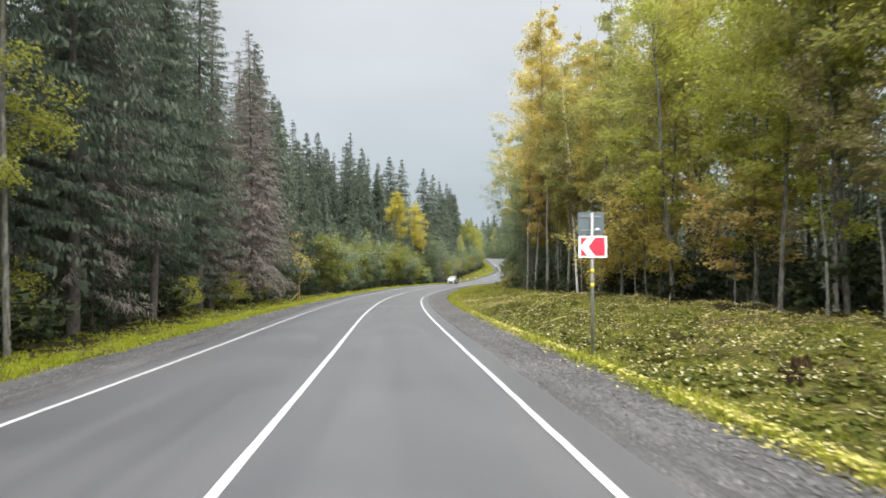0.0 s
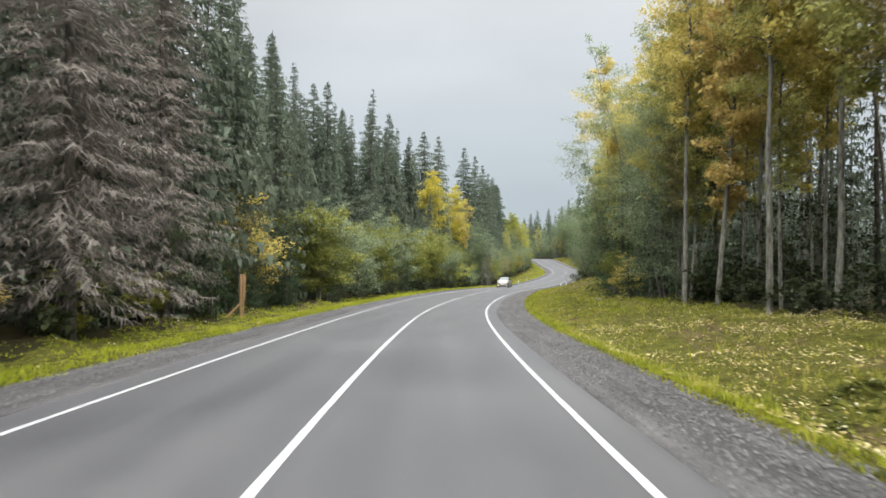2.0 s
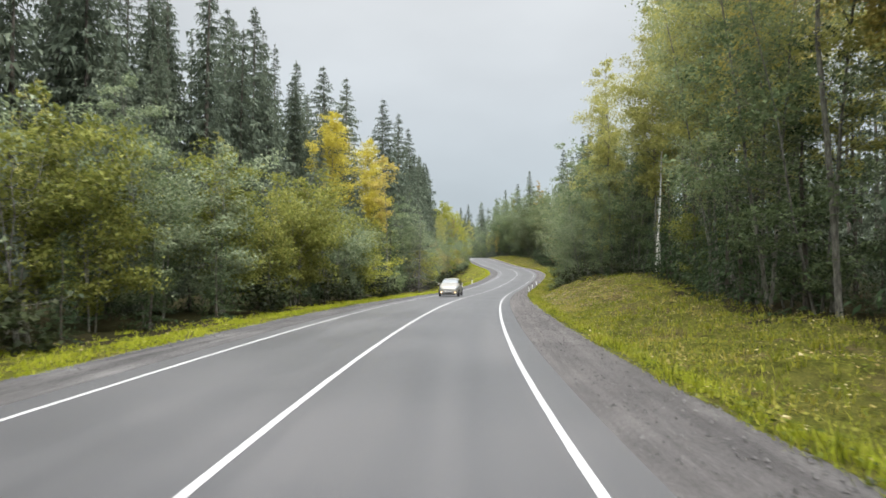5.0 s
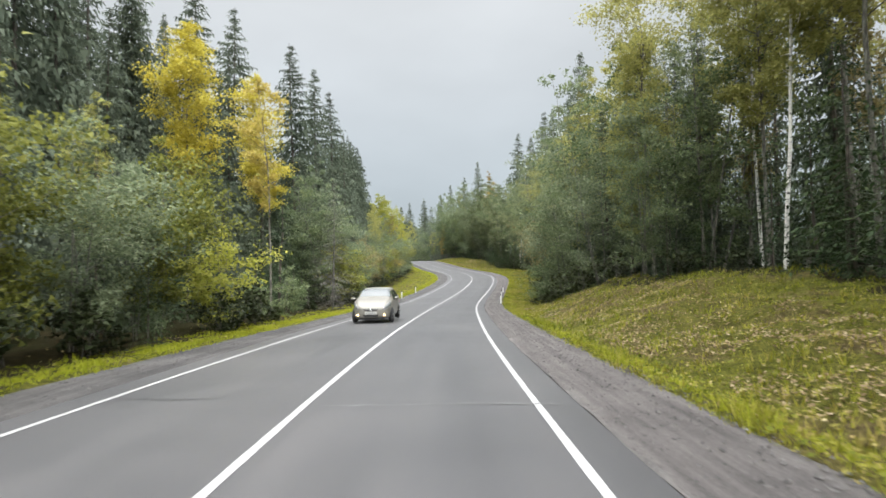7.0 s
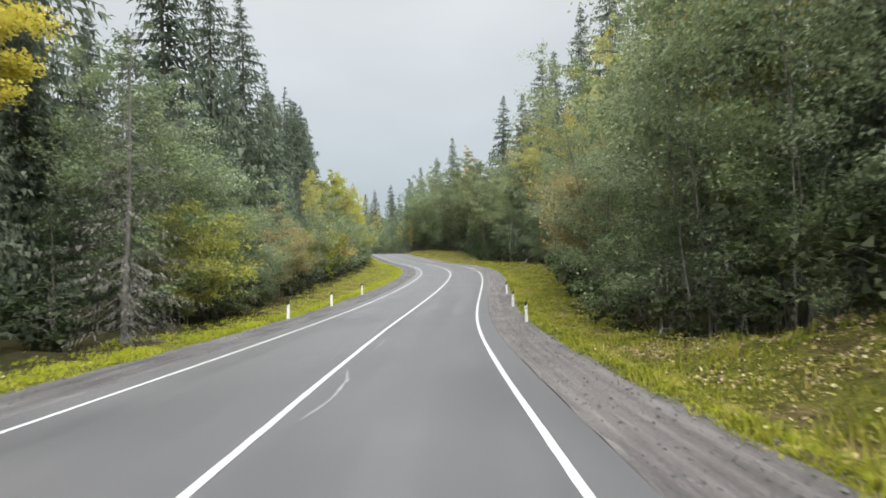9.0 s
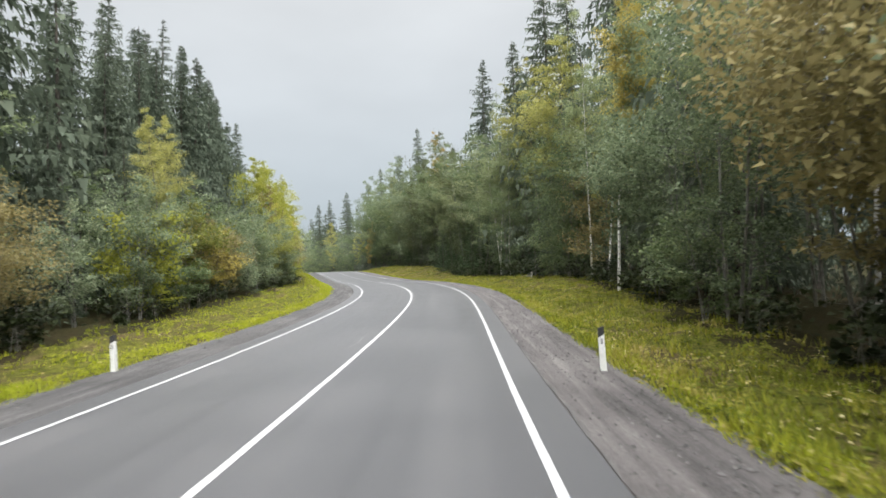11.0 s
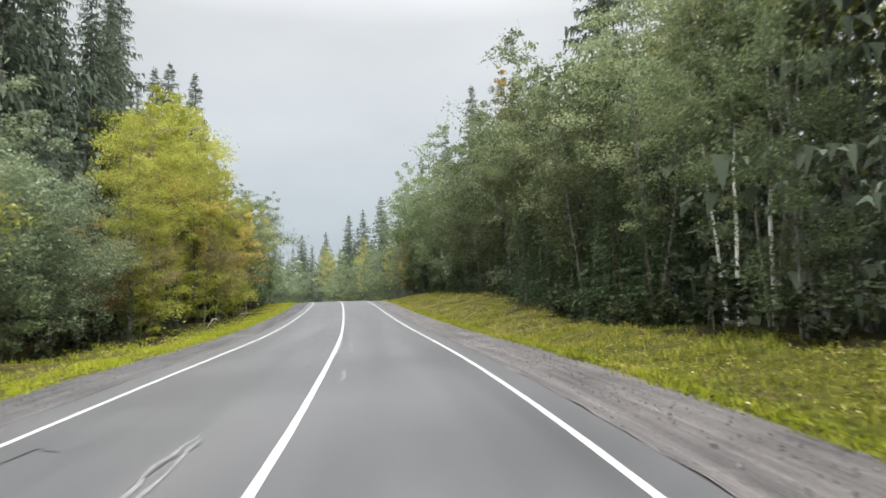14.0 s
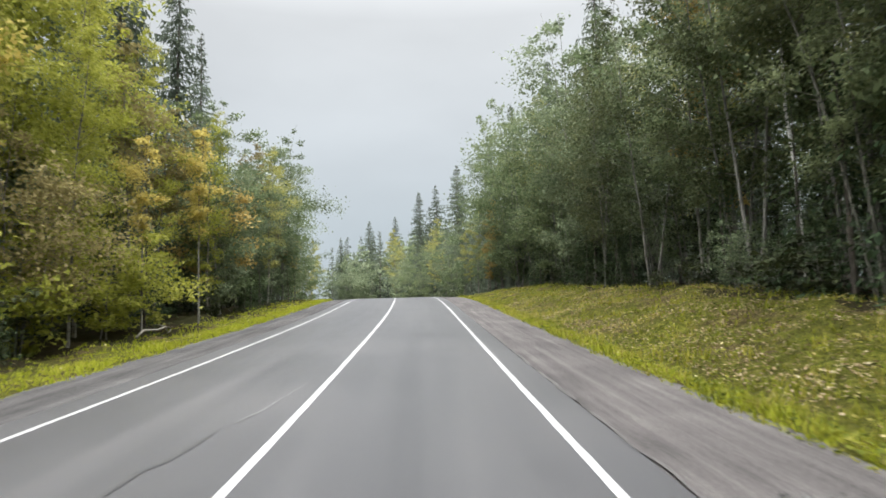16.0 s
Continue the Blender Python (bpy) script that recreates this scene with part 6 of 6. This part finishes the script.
    part("grille", slab_bm([(-0.33, 0.615), (-0.24, 0.545), (-0.12, 0.520), (0.12, 0.520), (0.24, 0.545), (0.33, 0.615), (0.15, 0.625), (-0.15, 0.625)], -0.02, 0.06), BLACK, root, "dark smiling upper grille").matrix_basis = pose(0.005, 0, 0, 0, 0, -90)
    part("grille_bar", box_bm(0.02, 0.52, 0.016, 0.005, (-0.014, 0, 0.592)), CHROME, root, "chrome grille bar")
    part("badge", disc_bm(0.05, 0.02, 16), CHROME, root).matrix_basis = pose(-0.024, 0, 0.592, 0, 0, 90)
    part("lower_grille", slab_bm([(-0.36, 0.375), (-0.28, 0.27), (0.28, 0.27), (0.36, 0.375)], -0.02, 0.10), BLACK, root, "dark lower air intake").matrix_basis = pose(0.005, 0, 0, 0, 0, -90)
    plate = part("number_plate", box_bm(0.02, 0.50, 0.105, 0.004, (-0.012, 0, 0.395)), POST, root, "pale plate with plain dark bars")
    for k in range(5):
        part("plate_bar", box_bm(0.004, 0.05, 0.06, 0.0, (-0.0245, -0.18 + 0.09 * k, 0.417)), BLACK, plate)
    for side in (-1, 1):
        part("wiper", tube_bm([(0.99, side * 0.50 + 0.1, 1.10), (1.06, side * 0.15 + 0.1, 1.175)], [0.012, 0.009], 5), BLACK, root)
    part("bumper_trim", box_bm(0.30, 1.16, 0.07, 0.02, (0.22, 0, 0.165)), BLACK, root)


chevron_sign()
info_board()
delineators()
cracks()
fallen_wood()
for s_, u_, z_ in ((65.2, 7.2, 0.22), (66.6, 8.4, 0.16)):
    rock(s_, u_, z_, "grey weathered stone in the verge grass")
soil_scar(10.5, 7.4, 8.6, 5.8, 0.24)
oncoming_car()


# ---- ground cover ----
def scatter(name, label, category, seed, count, area, maker, mat):
    """Countless small pieces of the ground in one mesh."""
    rng = np.random.default_rng(seed)
    s, u = area(rng, count)
    x, y = plan(s, u)
    v, f = maker(rng, np.c_[x, y, ground_z(s, u)], s, u)
    tagged(new(name, sheet(name, v, f, mat)), label, category, kind="stuff")


def right_verge(rng, n):
    s = rng.uniform(-4, 262, n)
    re, wr = along(RIGHT_EDGE, s), along(WOODS_R, s) + 1.0
    u = re - 0.18 + (wr - re) * rng.random(n) ** 1.35
    keep = (s > 52) | (u < re + 0.9) | (rng.random(n) < 0.45)
    return s[keep], u[keep]


def left_verge(rng, n):
    s = rng.uniform(-4, 262, n)
    le, wl_ = along(LEFT_EDGE, s), along(WOODS_L, s) - 1.0
    return s, le + 0.18 + (wl_ - le) * rng.random(n) ** 1.2


def lip(rng, n):
    s = rng.uniform(-4, 262, n)
    return s, np.where(rng.random(n) < 0.5, along(RIGHT_EDGE, s) + rng.uniform(-0.25, 1.0, n) * rng.random(n) ** 0.5, along(LEFT_EDGE, s) - rng.uniform(-0.25, 0.8, n))


def tuft_maker(tall, wide, count):
    def make(rng, p, s, u):
        p = np.repeat(p, count, axis=0)
        n = len(p)
        a = rng.random(n) * 6.28
        out = np.c_[np.cos(a), np.sin(a), np.zeros(n)]
        h = tall * rng.uniform(0.45, 1.35, n) * (0.75 + 0.8 * wavy(p[:, 0] * 1.6, p[:, 1] * 1.6, 5.0))
        h = np.maximum(h, 0.03)
        base = p + out * rng.uniform(0, 0.07, n)[:, None]
        side = np.c_[-np.sin(a), np.cos(a), np.zeros(n)] * (wide * rng.uniform(0.6, 1.4, n))[:, None] * 0.5
        tip = base + out * (h * rng.uniform(0.2, 0.9, n))[:, None] + np.array([0, 0, 1.0]) * h[:, None]
        base[:, 2] -= 0.02
        v = np.stack([base - side, base + side, tip], 1).reshape(-1, 3)
        return v, np.arange(3 * n).reshape(n, 3).tolist()
    return make


def leaf_maker(size):
    def make(rng, p, s, u):
        n = len(p)
        p = p + np.c_[np.zeros(n), np.zeros(n), rng.uniform(0.02, 0.10, n)]
        a = rng.random(n) * 6.28
        t = np.c_[np.cos(a), np.sin(a), rng.normal(0, 0.35, n)]
        w = np.cross(t, np.c_[rng.normal(0, 0.35, n), rng.normal(0, 0.35, n), np.ones(n)])
        l = size * rng.uniform(0.6, 1.4, n)
        v = np.stack([p - unit(t) * l[:, None] / 2, p + unit(w) * l[:, None] * 0.36, p + unit(t) * l[:, None] / 2, p - unit(w) * l[:, None] * 0.36], 1)
        return v.reshape(-1, 3), np.arange(4 * n).reshape(n, 4).tolist()
    return make


def pebble_maker(size):
    def make(rng, p, s, u):
        n = len(p)
        z = road_at(s)[1] - 0.035
        r = size * rng.uniform(0.5, 1.6, n) ** 1.3
        c = np.c_[p[:, 0], p[:, 1], z + r * 0.2]
        k = np.array([[1, 0, 0], [0, 1, 0], [-1, 0, 0], [0, -1, 0], [0, 0, 0.8]])
        j = k[None] * rng.uniform(0.6, 1.3, (n, 5, 1)) * r[:, None, None]
        a = rng.random(n) * 6.28
        ca, sa = np.cos(a)[:, None], np.sin(a)[:, None]
        j = np.stack([j[..., 0] * ca - j[..., 1] * sa, j[..., 0] * sa + j[..., 1] * ca, j[..., 2]], -1)
        v = (c[:, None] + j).reshape(-1, 3)
        f = (np.arange(n)[:, None, None] * 5 + np.array([[0, 1, 4], [1, 2, 4], [2, 3, 4], [3, 0, 4]])[None]).reshape(-1, 3)
        return v, f.tolist()
    return make


def shoulders(rng, n):
    s = np.where(rng.random(n) < 0.62, rng.uniform(-2, 45, n), rng.uniform(45, 215, n))
    return s, np.where(rng.random(n) < 0.75, rng.uniform(2.05, 3.75, n), rng.uniform(-6.9, -5.3, n))


def leafy_bank(rng, n):
    s = np.concatenate([rng.uniform(-2, 50, int(n * 0.62)), rng.uniform(50, 262, n - int(n * 0.62))])
    re = along(RIGHT_EDGE, s) + 0.1
    u = re + (along(WOODS_R, s) + 1.5 - re) * rng.random(n) ** 0.9
    keep = wavy(s * 1.1, u * 1.3, 7.0) + rng.normal(0, 0.25, n) > 0.05
    return s[keep], u[keep]


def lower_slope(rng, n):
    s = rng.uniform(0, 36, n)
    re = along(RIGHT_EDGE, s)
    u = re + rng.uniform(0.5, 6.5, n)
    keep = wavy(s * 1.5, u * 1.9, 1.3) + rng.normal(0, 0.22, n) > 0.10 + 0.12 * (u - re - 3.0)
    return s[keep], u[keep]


def first_rim(rng, n):
    s = rng.uniform(-2, 32, n)
    return s, along(RIGHT_EDGE, s) + rng.normal(0.12, 0.22, n)


def litter_patch(rng, n):
    s = np.concatenate([rng.uniform(96, 129, n // 2), rng.uniform(205, 246, n - n // 2)])
    u = along(RIGHT_EDGE, s) + rng.uniform(1.0, 6.0, n)
    keep = wavy(s * 0.9, u * 1.1, 3.0) + rng.normal(0, 0.3, n) > -0.05
    return s[keep], u[keep]


def left_litter(rng, n):
    s = rng.uniform(-2, 262, n)
    return s, along(LEFT_EDGE, s) - rng.uniform(0.1, 3.5, n)


scatter("grass", "yellow-green autumn grass on the roadside bank", "grass", 1, 44000, right_verge, tuft_maker(0.19, 0.028, 3), DRY)
scatter("herbs", "low yellow-green herbs and moss covering the bank", "herbs", 8, 80000, right_verge, leaf_maker(0.075), HERB)
scatter("grass", "yellow-green autumn grass on the narrow verge", "grass", 2, 26000, left_verge, tuft_maker(0.10, 0.030, 3), GRASS)
scatter("grass", "short bright grass fringing the gravel shoulder", "grass", 3, 44000, lip, tuft_maker(0.10, 0.024, 3), GRASS)
scatter("fallen_leaves", "fallen yellow and brown leaves scattered on the bank", "leaf litter", 4, 80000, leafy_bank, leaf_maker(0.060), LITTER)
scatter("herbs", "dark green broad-leaved bank plants, toned darker still for shaded hollows", "herbs", 15, 34000, lower_slope, leaf_maker(0.13), DARK_HERB)
scatter("fallen_leaves", "pale fallen leaves on the dark bank plants", "leaf litter", 16, 9000, lower_slope, leaf_maker(0.075), PALE_LITTER)
scatter("fallen_leaves", "brown fallen leaves in patches on the steep bank", "leaf litter", 9, 52000, litter_patch, leaf_maker(0.070), BROWN_LITTER)
scatter("fallen_leaves", "fallen yellow leaves scattered on the narrow verge", "leaf litter", 5, 3000, left_litter, leaf_maker(0.07), LITTER)
scatter("fallen_leaves", "yellow fallen leaves along the rim of the gravel", "leaf litter", 18, 3500, first_rim, leaf_maker(0.060), YELLOW_LITTER)
scatter("gravel", "loose grey stones on the gravel shoulder", "gravel", 6, 52000, shoulders, pebble_maker(0.019), PEBBLE)
